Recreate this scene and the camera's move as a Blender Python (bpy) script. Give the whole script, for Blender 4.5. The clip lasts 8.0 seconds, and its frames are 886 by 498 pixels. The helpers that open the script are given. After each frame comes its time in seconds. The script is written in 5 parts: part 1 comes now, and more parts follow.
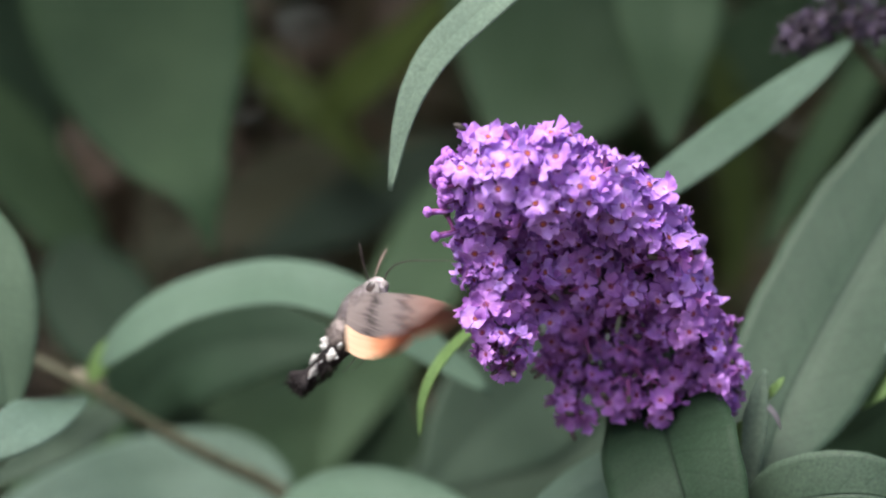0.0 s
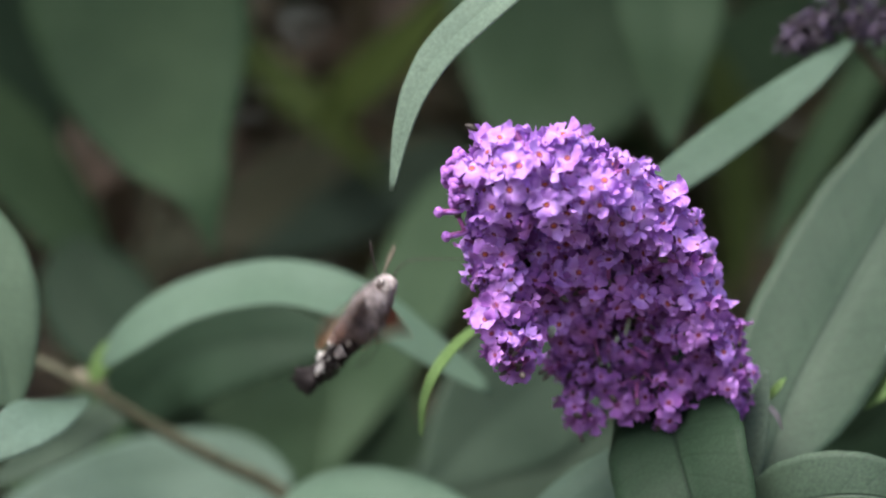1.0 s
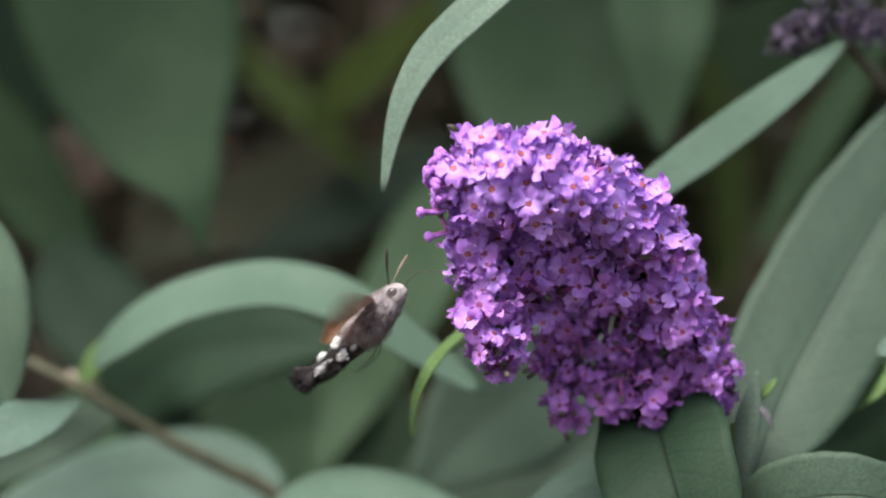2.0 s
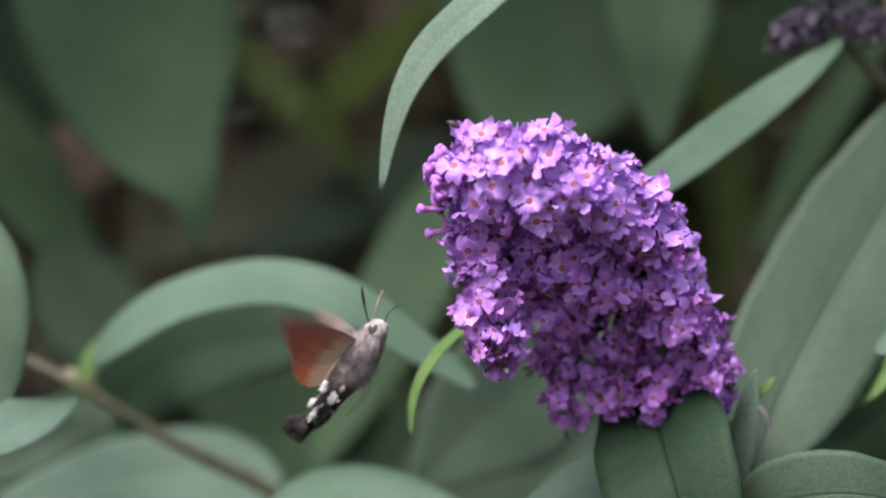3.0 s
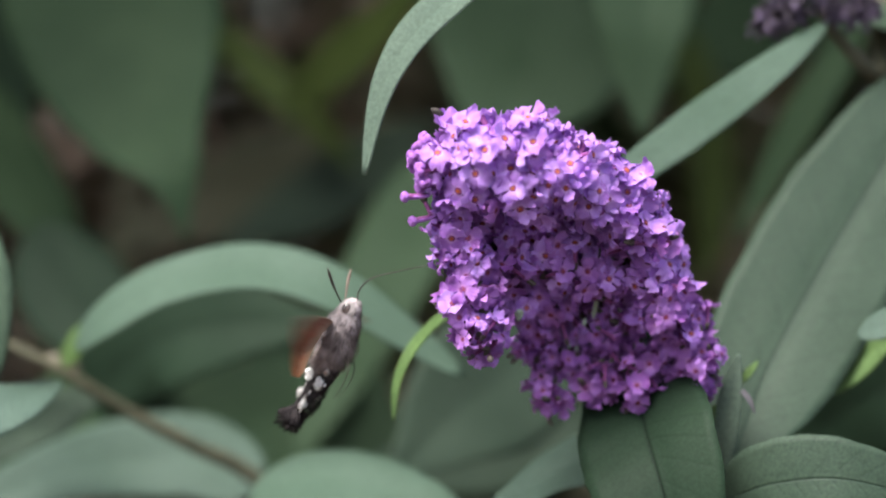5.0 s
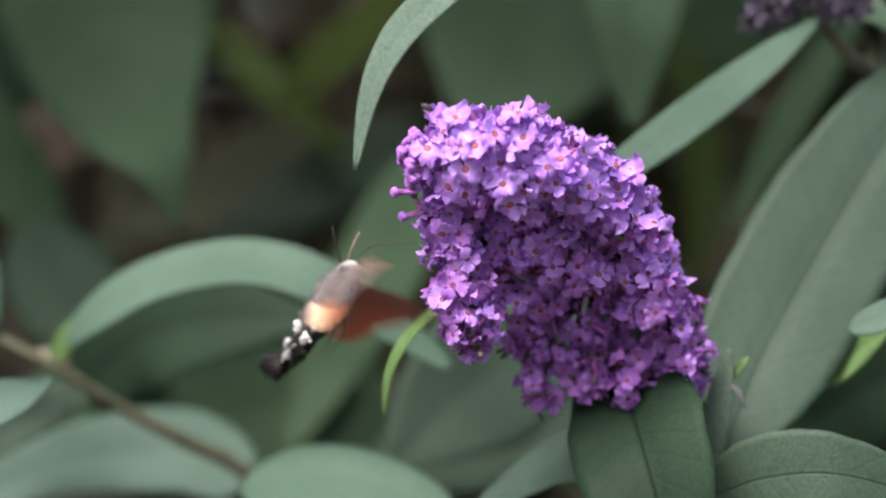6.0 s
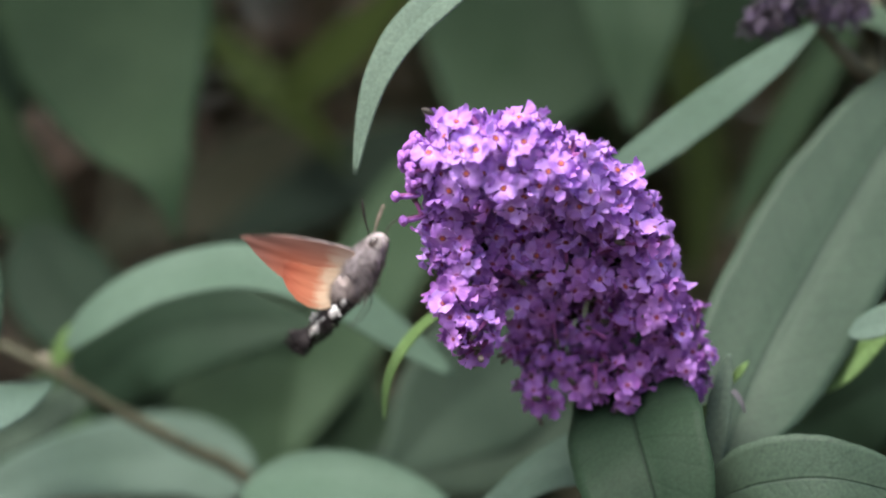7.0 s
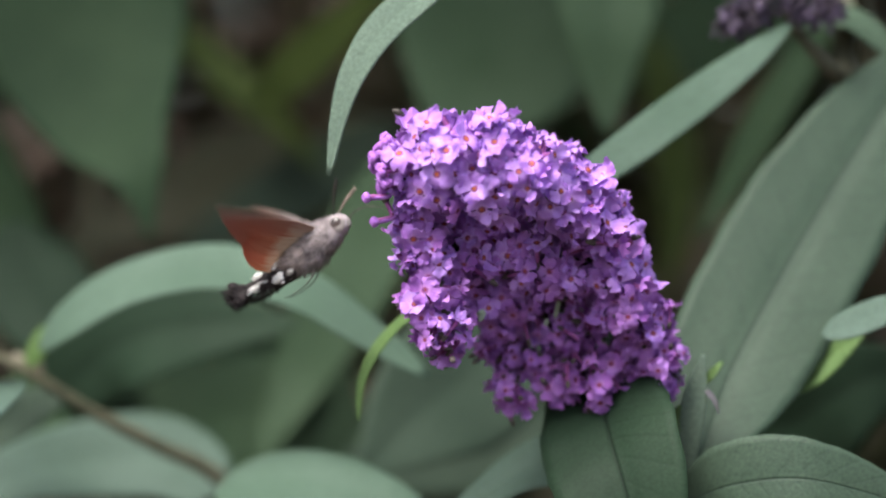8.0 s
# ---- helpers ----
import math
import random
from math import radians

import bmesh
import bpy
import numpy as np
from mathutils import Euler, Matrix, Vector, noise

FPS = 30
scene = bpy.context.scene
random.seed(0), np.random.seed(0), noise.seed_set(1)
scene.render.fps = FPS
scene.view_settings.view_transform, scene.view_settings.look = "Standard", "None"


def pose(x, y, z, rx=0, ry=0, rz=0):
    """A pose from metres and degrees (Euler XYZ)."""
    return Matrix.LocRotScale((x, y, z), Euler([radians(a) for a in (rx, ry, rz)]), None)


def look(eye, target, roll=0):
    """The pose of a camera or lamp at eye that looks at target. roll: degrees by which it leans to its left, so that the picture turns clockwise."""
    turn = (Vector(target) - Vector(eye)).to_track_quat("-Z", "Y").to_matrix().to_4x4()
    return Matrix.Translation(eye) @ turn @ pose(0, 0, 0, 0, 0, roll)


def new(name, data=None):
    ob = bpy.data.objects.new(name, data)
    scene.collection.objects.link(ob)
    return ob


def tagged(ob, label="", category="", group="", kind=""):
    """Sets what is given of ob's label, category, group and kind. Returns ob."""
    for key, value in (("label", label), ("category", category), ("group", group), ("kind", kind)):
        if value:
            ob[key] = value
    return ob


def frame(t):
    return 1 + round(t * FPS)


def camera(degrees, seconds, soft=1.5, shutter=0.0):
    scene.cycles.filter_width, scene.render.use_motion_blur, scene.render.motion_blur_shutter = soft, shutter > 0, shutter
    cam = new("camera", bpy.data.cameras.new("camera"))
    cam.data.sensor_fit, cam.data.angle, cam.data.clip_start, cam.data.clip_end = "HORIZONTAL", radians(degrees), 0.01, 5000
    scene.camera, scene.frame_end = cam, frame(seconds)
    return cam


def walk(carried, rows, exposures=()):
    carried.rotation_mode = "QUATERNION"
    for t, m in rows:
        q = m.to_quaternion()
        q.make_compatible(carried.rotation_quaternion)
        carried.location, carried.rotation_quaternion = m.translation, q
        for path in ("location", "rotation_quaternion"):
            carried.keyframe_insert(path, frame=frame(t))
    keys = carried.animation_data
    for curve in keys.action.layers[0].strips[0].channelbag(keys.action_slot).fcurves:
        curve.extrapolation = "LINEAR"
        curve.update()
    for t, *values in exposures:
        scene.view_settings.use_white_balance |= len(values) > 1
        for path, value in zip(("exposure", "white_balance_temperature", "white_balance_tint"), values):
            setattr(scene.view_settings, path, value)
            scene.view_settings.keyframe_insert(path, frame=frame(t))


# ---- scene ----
# ---- camera: it stands on a tripod and pans a little ----
cam = camera(12, 8.0, soft=2.1, shutter=0.5)
walk(cam, [
    (0.0, pose(0, 0, 1.2, 90.0000, 0, 0.0000)),
    (0.5, pose(0, 0, 1.2, 90.0000, 0, 0.0123)),
    (1.0, pose(0, 0, 1.2, 90.0061, 0, 0.0181)),
    (1.5, pose(0, 0, 1.2, 90.0181, 0, -0.0469)),
    (3.0, pose(0, 0, 1.2, 89.9942, 0, -0.1233)),
    (3.5, pose(0, 0, 1.2, 89.9531, 0, -0.1348)),
    (4.0, pose(0, 0, 1.2, 89.9293, 0, -0.1997)),
    (4.5, pose(0, 0, 1.2, 89.8594, 0, -0.2819)),
    (6.0, pose(0, 0, 1.2, 89.7181, 0, -0.4766)),
    (6.5, pose(0, 0, 1.2, 89.7296, 0, -0.5173)),
    (7.0, pose(0, 0, 1.2, 89.7822, 0, -0.4820)),
    (7.5, pose(0, 0, 1.2, 89.7473, 0, -0.5523)),
    (8.0, pose(0, 0, 1.2, 89.7888, 0, -0.8349)),
])
cam.data.dof.use_dof = True
cam.data.dof.focus_distance = 0.912
cam.data.dof.aperture_fstop = 6.2

# ---- sky and sun: bright shade under a soft summer sky ----
SUN_UP, SUN_TURN = radians(56.7), radians(211.8)
world = bpy.data.worlds.new("sky")
scene.world = world
world.use_nodes = True
sky = world.node_tree.nodes.new("ShaderNodeTexSky")
sky.sky_type, sky.sun_disc = "NISHITA", False
sky.sun_elevation, sky.sun_rotation = SUN_UP, SUN_TURN
sky.dust_density, sky.air_density = 4.0, 1.0
back = world.node_tree.nodes["Background"]
world.node_tree.links.new(sky.outputs[0], back.inputs[0])
back.inputs[1].default_value = 0.15

sun = new("sun", bpy.data.lights.new("sun", "SUN"))
sun.data.energy, sun.data.angle, sun.data.color = 3.75, radians(28), (1.0, 0.975, 0.94)
sun.matrix_world = look((-0.9, -1.45, 2.6), (0.0, 0.0, 0.0))
scene.view_settings.exposure = 1.13


# ---- materials ----
def shader(name, rough=0.6, spec=0.3):
    m = bpy.data.materials.new(name)
    m.use_nodes = True
    b = m.node_tree.nodes["Principled BSDF"]
    b.inputs["Roughness"].default_value = rough
    b.inputs["Specular IOR Level"].default_value = spec
    return m, m.node_tree.nodes, m.node_tree.links, b


def ramp(nodes, stops):
    r = nodes.new("ShaderNodeValToRGB")
    while len(r.color_ramp.elements) < len(stops):
        r.color_ramp.elements.new(0.5)
    for e, (p, c) in zip(r.color_ramp.elements, stops):
        e.position, e.color = p, (*c, 1)
    return r


def grain(nodes, links, scale, detail=4.0, space="Object"):
    tc = nodes.new("ShaderNodeTexCoord")
    n = nodes.new("ShaderNodeTexNoise")
    n.inputs["Scale"].default_value, n.inputs["Detail"].default_value = scale, detail
    links.new(tc.outputs[space], n.inputs["Vector"])
    return n


def relief(nodes, links, b, height, strength, distance):
    bump = nodes.new("ShaderNodeBump")
    bump.inputs["Strength"].default_value, bump.inputs["Distance"].default_value = strength, distance
    links.new(height, bump.inputs["Height"])
    links.new(bump.outputs[0], b.inputs["Normal"])
    return bump


def calc(nodes, links, op, a, b=None):
    n = nodes.new("ShaderNodeMath")
    n.operation = op
    for i, value in enumerate((a, b)):
        if value is None:
            continue
        if isinstance(value, (int, float)):
            n.inputs[i].default_value = value
        else:
            links.new(value, n.inputs[i])
    return n.outputs[0]


def glow_through(m, nodes, links, b, colour, share):
    """Lets some light through a thin sheet."""
    t = nodes.new("ShaderNodeBsdfTranslucent")
    mix = nodes.new("ShaderNodeMixShader")
    mix.inputs[0].default_value = share
    if isinstance(colour, tuple):
        t.inputs[0].default_value = (*colour, 1)
    else:
        links.new(colour, t.inputs[0])
    links.new(b.outputs[0], mix.inputs[1])
    links.new(t.outputs[0], mix.inputs[2])
    links.new(mix.outputs[0], nodes["Material Output"].inputs[0])


def leaf_material(name, dark, light, vein, rough=0.62, share=0.12, ribbed=0.8, spec=0.12):
    """Leaf skin: blotches, fine felt, a midrib and slanting side veins by the leaf's own length and breadth."""
    m, nodes, links, b = shader(name, rough, spec)
    uv = nodes.new("ShaderNodeUVMap")
    sep = nodes.new("ShaderNodeSeparateXYZ")
    links.new(uv.outputs[0], sep.inputs[0])
    off = calc(nodes, links, "ABSOLUTE", sep.outputs[1])
    wob = grain(nodes, links, 60)
    slant = calc(nodes, links, "SUBTRACT", sep.outputs[0], calc(nodes, links, "MULTIPLY", calc(nodes, links, "POWER", off, 0.8), 0.12))
    slant = calc(nodes, links, "ADD", slant, calc(nodes, links, "MULTIPLY", wob.outputs[0], 0.05))
    wave = calc(nodes, links, "SINE", calc(nodes, links, "MULTIPLY", slant, 76.0))
    side = calc(nodes, links, "POWER", calc(nodes, links, "MULTIPLY", calc(nodes, links, "ADD", wave, 1.0), 0.5), 14.0)
    rib = calc(nodes, links, "SUBTRACT", 1.0, calc(nodes, links, "MINIMUM", calc(nodes, links, "MULTIPLY", off, 22.0), 1.0))
    lines = calc(nodes, links, "MAXIMUM", calc(nodes, links, "MULTIPLY", side, 0.2), calc(nodes, links, "MULTIPLY", rib, ribbed))
    blotch = grain(nodes, links, 38, 5)
    felt = grain(nodes, links, 1400, 3)
    col = ramp(nodes, [(0.3, dark), (0.7, light)])
    links.new(blotch.outputs[0], col.inputs[0])
    spread = nodes.new("ShaderNodeMix")
    spread.data_type, spread.blend_type = "RGBA", "OVERLAY"
    spread.inputs[0].default_value = 0.5
    links.new(col.outputs[0], spread.inputs[6])
    links.new(felt.outputs[0], spread.inputs[7])
    mix = nodes.new("ShaderNodeMix")
    mix.data_type = "RGBA"
    links.new(calc(nodes, links, "MULTIPLY", lines, 0.5), mix.inputs[0])
    links.new(spread.outputs[2], mix.inputs[6])
    mix.inputs[7].default_value = (*vein, 1)
    links.new(mix.outputs[2], b.inputs["Base Color"])
    tall = calc(nodes, links, "SUBTRACT", calc(nodes, links, "MULTIPLY", felt.outputs[0], 0.25), lines)
    relief(nodes, links, b, tall, 0.45, 0.0005)
    glow_through(m, nodes, links, b, mix.outputs[2], share)
    return m


LEAF = leaf_material("sage_leaf", (0.045, 0.072, 0.046), (0.064, 0.098, 0.066), (0.018, 0.035, 0.026), ribbed=1.1)
LEAF_SMOOTH = leaf_material("smooth_sage_leaf", (0.049, 0.084, 0.058), (0.070, 0.109, 0.081), (0.044, 0.074, 0.060), ribbed=0.12)
# darker skin for leaves further in, with some of the bush's shade in it
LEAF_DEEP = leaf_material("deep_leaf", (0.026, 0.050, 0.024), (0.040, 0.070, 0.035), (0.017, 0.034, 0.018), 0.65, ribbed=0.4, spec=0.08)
# base colour lowered in place of the softer light on these leaves
LEAF_BROAD_DIM = leaf_material("dimmed_broad_leaf", (0.029, 0.050, 0.033), (0.043, 0.068, 0.046), (0.010, 0.021, 0.015), 0.55, ribbed=1.2, spec=0.14)
# darker still: the inner bush's dimness is part of this colour
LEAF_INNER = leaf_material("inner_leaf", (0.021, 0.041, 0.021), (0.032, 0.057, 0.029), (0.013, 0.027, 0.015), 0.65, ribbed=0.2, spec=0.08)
LEAF_SILVER = leaf_material("silvery_leaf", (0.053, 0.085, 0.063), (0.071, 0.109, 0.087), (0.047, 0.077, 0.060), ribbed=0.12)
LEAF_FAR = leaf_material("far_leaf", (0.034, 0.061, 0.032), (0.050, 0.081, 0.047), (0.032, 0.057, 0.032), 0.6, ribbed=0.15, spec=0.06)
# shaded copy of the leaf skin: the shade is put into its colour
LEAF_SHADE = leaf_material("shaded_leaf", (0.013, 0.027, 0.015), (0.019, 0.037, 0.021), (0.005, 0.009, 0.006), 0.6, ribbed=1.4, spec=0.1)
LEAF_DRY = leaf_material("dry_leaf", (0.073, 0.068, 0.076), (0.109, 0.103, 0.117), (0.073, 0.064, 0.064))
# in-between copy, its green lowered for shade among the leaves
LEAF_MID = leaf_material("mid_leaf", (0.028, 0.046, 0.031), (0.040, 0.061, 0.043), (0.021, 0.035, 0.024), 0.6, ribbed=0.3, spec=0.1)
LEAF_LIME = leaf_material("lime_leaf", (0.088, 0.156, 0.050), (0.127, 0.205, 0.074), (0.120, 0.180, 0.084), share=0.3, ribbed=0.15)
LEAF_PALE = leaf_material("pale_leaf", (0.086, 0.126, 0.097), (0.119, 0.167, 0.127), (0.080, 0.116, 0.085), share=0.25)
LEAF_BROWN = leaf_material("browning_leaf", (0.053, 0.058, 0.035), (0.076, 0.077, 0.051), (0.045, 0.048, 0.031), 0.65, ribbed=0.2, spec=0.08)
FLECK = leaf_material("pale_fleck", (0.34, 0.42, 0.32), (0.46, 0.54, 0.43), (0.3, 0.38, 0.28), share=0.3)
LEAF_OLIVE = leaf_material("olive_leaf", (0.042, 0.065, 0.014), (0.057, 0.082, 0.020), (0.035, 0.051, 0.017))


def mottled(name, stops, scale, rough=0.7, spec=0.3, bump=0.4, depth=0.0005, fine=0, space="Object"):
    m, nodes, links, b = shader(name, rough, spec)
    n = grain(nodes, links, scale, 6, space)
    c = ramp(nodes, stops)
    links.new(n.outputs[0], c.inputs[0])
    links.new(c.outputs[0], b.inputs["Base Color"])
    f = grain(nodes, links, fine or scale * 4, 3, space)
    relief(nodes, links, b, f.outputs[0], bump, depth)
    return m


STEM = mottled("stem_bark", [(0.3, (0.05, 0.052, 0.03)), (0.7, (0.09, 0.088, 0.055))], 220, depth=0.0006)
NODE = mottled("tan_node", [(0.3, (0.11, 0.1, 0.07)), (0.7, (0.2, 0.18, 0.135))], 400, depth=0.0008)
STEM_GREEN = mottled("green_stem", [(0.3, (0.12, 0.19, 0.11)), (0.7, (0.19, 0.27, 0.17))], 260)
HEDGE = mottled("hedge_leaves", [(0.4, (0.05, 0.09, 0.035)), (0.55, (0.085, 0.12, 0.05)), (0.7, (0.12, 0.11, 0.06))], 6)
THICKET = mottled("thicket", [(0.38, (0.1, 0.12, 0.052)), (0.5, (0.15, 0.13, 0.085)), (0.62, (0.185, 0.14, 0.11))], 8)
SOIL = mottled("soil", [(0.3, (0.035, 0.026, 0.02)), (0.7, (0.075, 0.058, 0.045))], 14, 0.95, 0.1, 0.9, 0.02)
SPENT = mottled("spent_petals", [(0.3, (0.016, 0.013, 0.016)), (0.45, (0.04, 0.032, 0.042)), (0.6, (0.085, 0.062, 0.115)), (0.72, (0.1, 0.09, 0.07))], 420)
BUD = mottled("bud_skin", [(0.3, (0.22, 0.07, 0.33)), (0.7, (0.42, 0.19, 0.56))], 700, 0.75, 0.15, 0.7)


def petal_material(name, low, high, share, heart_tone):
    """Thin petals: uneven lilac, a paler heart round the throat and a slightly pale rim, made paler by edge highlights
    put into the colour.
    """
    m, nodes, links, b = shader(name, 0.5, 0.3)
    info = nodes.new("ShaderNodeObjectInfo")
    isl = nodes.new("ShaderNodeNewGeometry")
    n = grain(nodes, links, 420, 4)
    mixer = calc(nodes, links, "ADD", calc(nodes, links, "MULTIPLY", n.outputs[0], 0.55), calc(nodes, links, "MULTIPLY", info.outputs["Random"], 0.25))
    mixer = calc(nodes, links, "ADD", mixer, calc(nodes, links, "MULTIPLY", isl.outputs["Random Per Island"], 0.25))
    c = ramp(nodes, [(0.2, low), (0.85, high)])
    links.new(mixer, c.inputs[0])
    uv = nodes.new("ShaderNodeUVMap")
    sep = nodes.new("ShaderNodeSeparateXYZ")
    links.new(uv.outputs[0], sep.inputs[0])
    # last stop: pale margin, part petal tone, part painted edge highlight
    heart = ramp(nodes, [(0.0, (0.7, 0.7, 0.7)), (0.3, (0.0, 0.0, 0.0)), (0.84, (0.0, 0.0, 0.0)), (1.0, (0.22, 0.22, 0.22))])
    links.new(sep.outputs[0], heart.inputs[0])
    mix = nodes.new("ShaderNodeMix")
    mix.data_type = "RGBA"
    links.new(heart.outputs[0], mix.inputs[0])
    links.new(c.outputs[0], mix.inputs[6])
    mix.inputs[7].default_value = (*heart_tone, 1)
    links.new(mix.outputs[2], b.inputs["Base Color"])
    streak = calc(nodes, links, "SINE", calc(nodes, links, "MULTIPLY", sep.outputs[1], 17.0))
    f = grain(nodes, links, 1500, 3)
    tall = calc(nodes, links, "ADD", f.outputs[0], calc(nodes, links, "MULTIPLY", streak, 0.15))
    relief(nodes, links, b, tall, 0.5, 0.0003)
    glow_through(m, nodes, links, b, mix.outputs[2], share)
    return m


PETAL = petal_material("lilac_petal", (0.3, 0.098, 0.46), (0.585, 0.35, 0.865), 0.3, (0.74, 0.47, 0.82))
# redder with age, and darkened by shade put into the petal colour
PETAL_OLD_SHADED = petal_material("aged_shaded_petal", (0.27, 0.076, 0.36), (0.5, 0.25, 0.69), 0.3, (0.56, 0.28, 0.55))
THROAT = mottled("orange_throat", [(0.3, (0.2, 0.035, 0.02)), (0.7, (0.5, 0.14, 0.03))], 900, 0.6)
# dark red of old throats, deepened with the lower bloom's shade
THROAT_OLD_SHADED = mottled("red_throat", [(0.3, (0.11, 0.012, 0.018)), (0.7, (0.3, 0.045, 0.03))], 900, 0.6)
CALYX = mottled("green_calyx", [(0.3, (0.045, 0.035, 0.035)), (0.7, (0.085, 0.07, 0.06))], 600)
TUBE = mottled("flower_tube", [(0.3, (0.15, 0.028, 0.13)), (0.7, (0.27, 0.08, 0.26))], 600)

def fur_material(name, skin, low, high, rough=0.95):
    """Fur whose hairs differ one from another over a blotched skin."""
    m, nodes, links, b = shader(name, rough, 0.12)
    isl = nodes.new("ShaderNodeNewGeometry")
    n = grain(nodes, links, skin, 5)
    mixer = calc(nodes, links, "ADD", calc(nodes, links, "MULTIPLY", n.outputs[0], 0.6), calc(nodes, links, "MULTIPLY", isl.outputs["Random Per Island"], 0.45))
    c = ramp(nodes, [(0.25, low), (0.8, high)])
    links.new(mixer, c.inputs[0])
    links.new(c.outputs[0], b.inputs["Base Color"])
    f = grain(nodes, links, 2600, 3)
    relief(nodes, links, b, f.outputs[0], 0.7, 0.0005)
    return m


FUR_GREY = fur_material("grey_fur", 420, (0.115, 0.094, 0.099), (0.45, 0.395, 0.403))
FUR_BLACK = fur_material("black_fur", 900, (0.006, 0.005, 0.006), (0.045, 0.038, 0.038), 0.85)
FUR_BROWN = fur_material("brown_fur", 500, (0.1, 0.08, 0.075), (0.44, 0.37, 0.355))
FUR_WHITE = fur_material("white_fur", 900, (0.82, 0.8, 0.79), (0.96, 0.95, 0.93), 0.9)
FUR_PALE = mottled("pale_fur", [(0.3, (0.22, 0.195, 0.19)), (0.7, (0.33, 0.295, 0.29))], 1500, 0.9, 0.1, 1.0, 0.0005, 3500)
EYE = mottled("dark_eye", [(0.35, (0.02, 0.014, 0.013)), (0.65, (0.10, 0.075, 0.07))], 900, 0.2, 0.6, 0.05)
HORN = mottled("dark_horn", [(0.3, (0.018, 0.014, 0.013)), (0.7, (0.05, 0.04, 0.035))], 900, 0.45)
HORN_TAN = mottled("tan_horn", [(0.3, (0.1, 0.075, 0.06)), (0.7, (0.19, 0.14, 0.115))], 900, 0.6)


def wing_material(name, bands, rough=0.75, front=None):
    """Scales coloured by the distance from the wing's root, with streaks along the veins."""
    m, nodes, links, b = shader(name, rough, 0.25)
    uv = nodes.new("ShaderNodeUVMap")
    sep = nodes.new("ShaderNodeSeparateXYZ")
    links.new(uv.outputs[0], sep.inputs[0])
    n = grain(nodes, links, 500, 5)
    along = nodes.new("ShaderNodeCombineXYZ")
    links.new(calc(nodes, links, "MULTIPLY", sep.outputs[0], 2.2), along.inputs[0])
    links.new(calc(nodes, links, "MULTIPLY", sep.outputs[1], 15.0), along.inputs[1])
    streak = nodes.new("ShaderNodeTexNoise")
    streak.inputs["Scale"].default_value, streak.inputs["Detail"].default_value = 1.0, 4.0
    links.new(along.outputs[0], streak.inputs["Vector"])
    pos = calc(nodes, links, "ADD", sep.outputs[0], calc(nodes, links, "MULTIPLY", calc(nodes, links, "SUBTRACT", n.outputs[0], 0.5), 0.1))
    pos = calc(nodes, links, "ADD", pos, calc(nodes, links, "MULTIPLY", calc(nodes, links, "SUBTRACT", streak.outputs[0], 0.5), 0.4))
    c = ramp(nodes, bands)
    links.new(pos, c.inputs[0])
    tone = c.outputs[0]
    if front:
        lead = ramp(nodes, [(0.0, (0.75, 0.75, 0.75)), (0.55, (0.0, 0.0, 0.0))])
        links.new(sep.outputs[1], lead.inputs[0])
        dull = nodes.new("ShaderNodeMix")
        dull.data_type = "RGBA"
        links.new(lead.outputs[0], dull.inputs[0])
        links.new(tone, dull.inputs[6])
        dull.inputs[7].default_value = (*front, 1)
        tone = dull.outputs[2]
    ribs = calc(nodes, links, "SINE", calc(nodes, links, "MULTIPLY", sep.outputs[1], 38.0))
    ribs = calc(nodes, links, "POWER", calc(nodes, links, "MULTIPLY", calc(nodes, links, "ADD", ribs, 1.0), 0.5), 10.0)
    mix = nodes.new("ShaderNodeMix")
    mix.data_type, mix.blend_type = "RGBA", "MULTIPLY"
    links.new(calc(nodes, links, "ADD", calc(nodes, links, "MULTIPLY", ribs, 0.12), calc(nodes, links, "MULTIPLY", streak.outputs[0], 0.35)), mix.inputs[0])
    links.new(tone, mix.inputs[6])
    mix.inputs[7].default_value = (0.45, 0.4, 0.4, 1)
    links.new(mix.outputs[2], b.inputs["Base Color"])
    relief(nodes, links, b, ribs, 0.1, 0.0002)
    glow_through(m, nodes, links, b, mix.outputs[2], 0.4)
    return m


FORE_TOP = wing_material("forewing_top", [(0.0, (0.26, 0.22, 0.21)), (0.22, (0.2, 0.165, 0.16)), (0.28, (0.035, 0.03, 0.03)), (0.33, (0.2, 0.17, 0.165)), (0.55, (0.23, 0.185, 0.18)), (0.6, (0.045, 0.035, 0.035)), (0.66, (0.24, 0.17, 0.155)), (1.0, (0.24, 0.12, 0.095))])
FORE_LOW = wing_material("forewing_underside", [(0.0, (0.688, 0.592, 0.496)), (0.14, (0.640, 0.480, 0.352)), (0.24, (0.496, 0.192, 0.120)), (0.5, (0.448, 0.136, 0.080)), (0.78, (0.368, 0.152, 0.112)), (1.0, (0.264, 0.136, 0.108))], front=(0.304, 0.184, 0.156))
HIND_TOP = wing_material("hindwing_top", [(0.0, (0.9, 0.66, 0.47)), (0.4, (0.88, 0.57, 0.38)), (0.55, (0.76, 0.34, 0.18)), (0.85, (0.6, 0.2, 0.1)), (1.0, (0.42, 0.12, 0.07))])
HIND_LOW = wing_material("hindwing_underside", [(0.0, (0.689, 0.574, 0.426)), (0.28, (0.672, 0.517, 0.369)), (0.46, (0.574, 0.221, 0.123)), (0.85, (0.492, 0.139, 0.078)), (1.0, (0.361, 0.107, 0.066))])


# ---- building helpers ----
def origin(ob):
    at = Vector((0, 0, 0))
    while ob is not None:
        at += ob.location
        ob = ob.parent
    return at


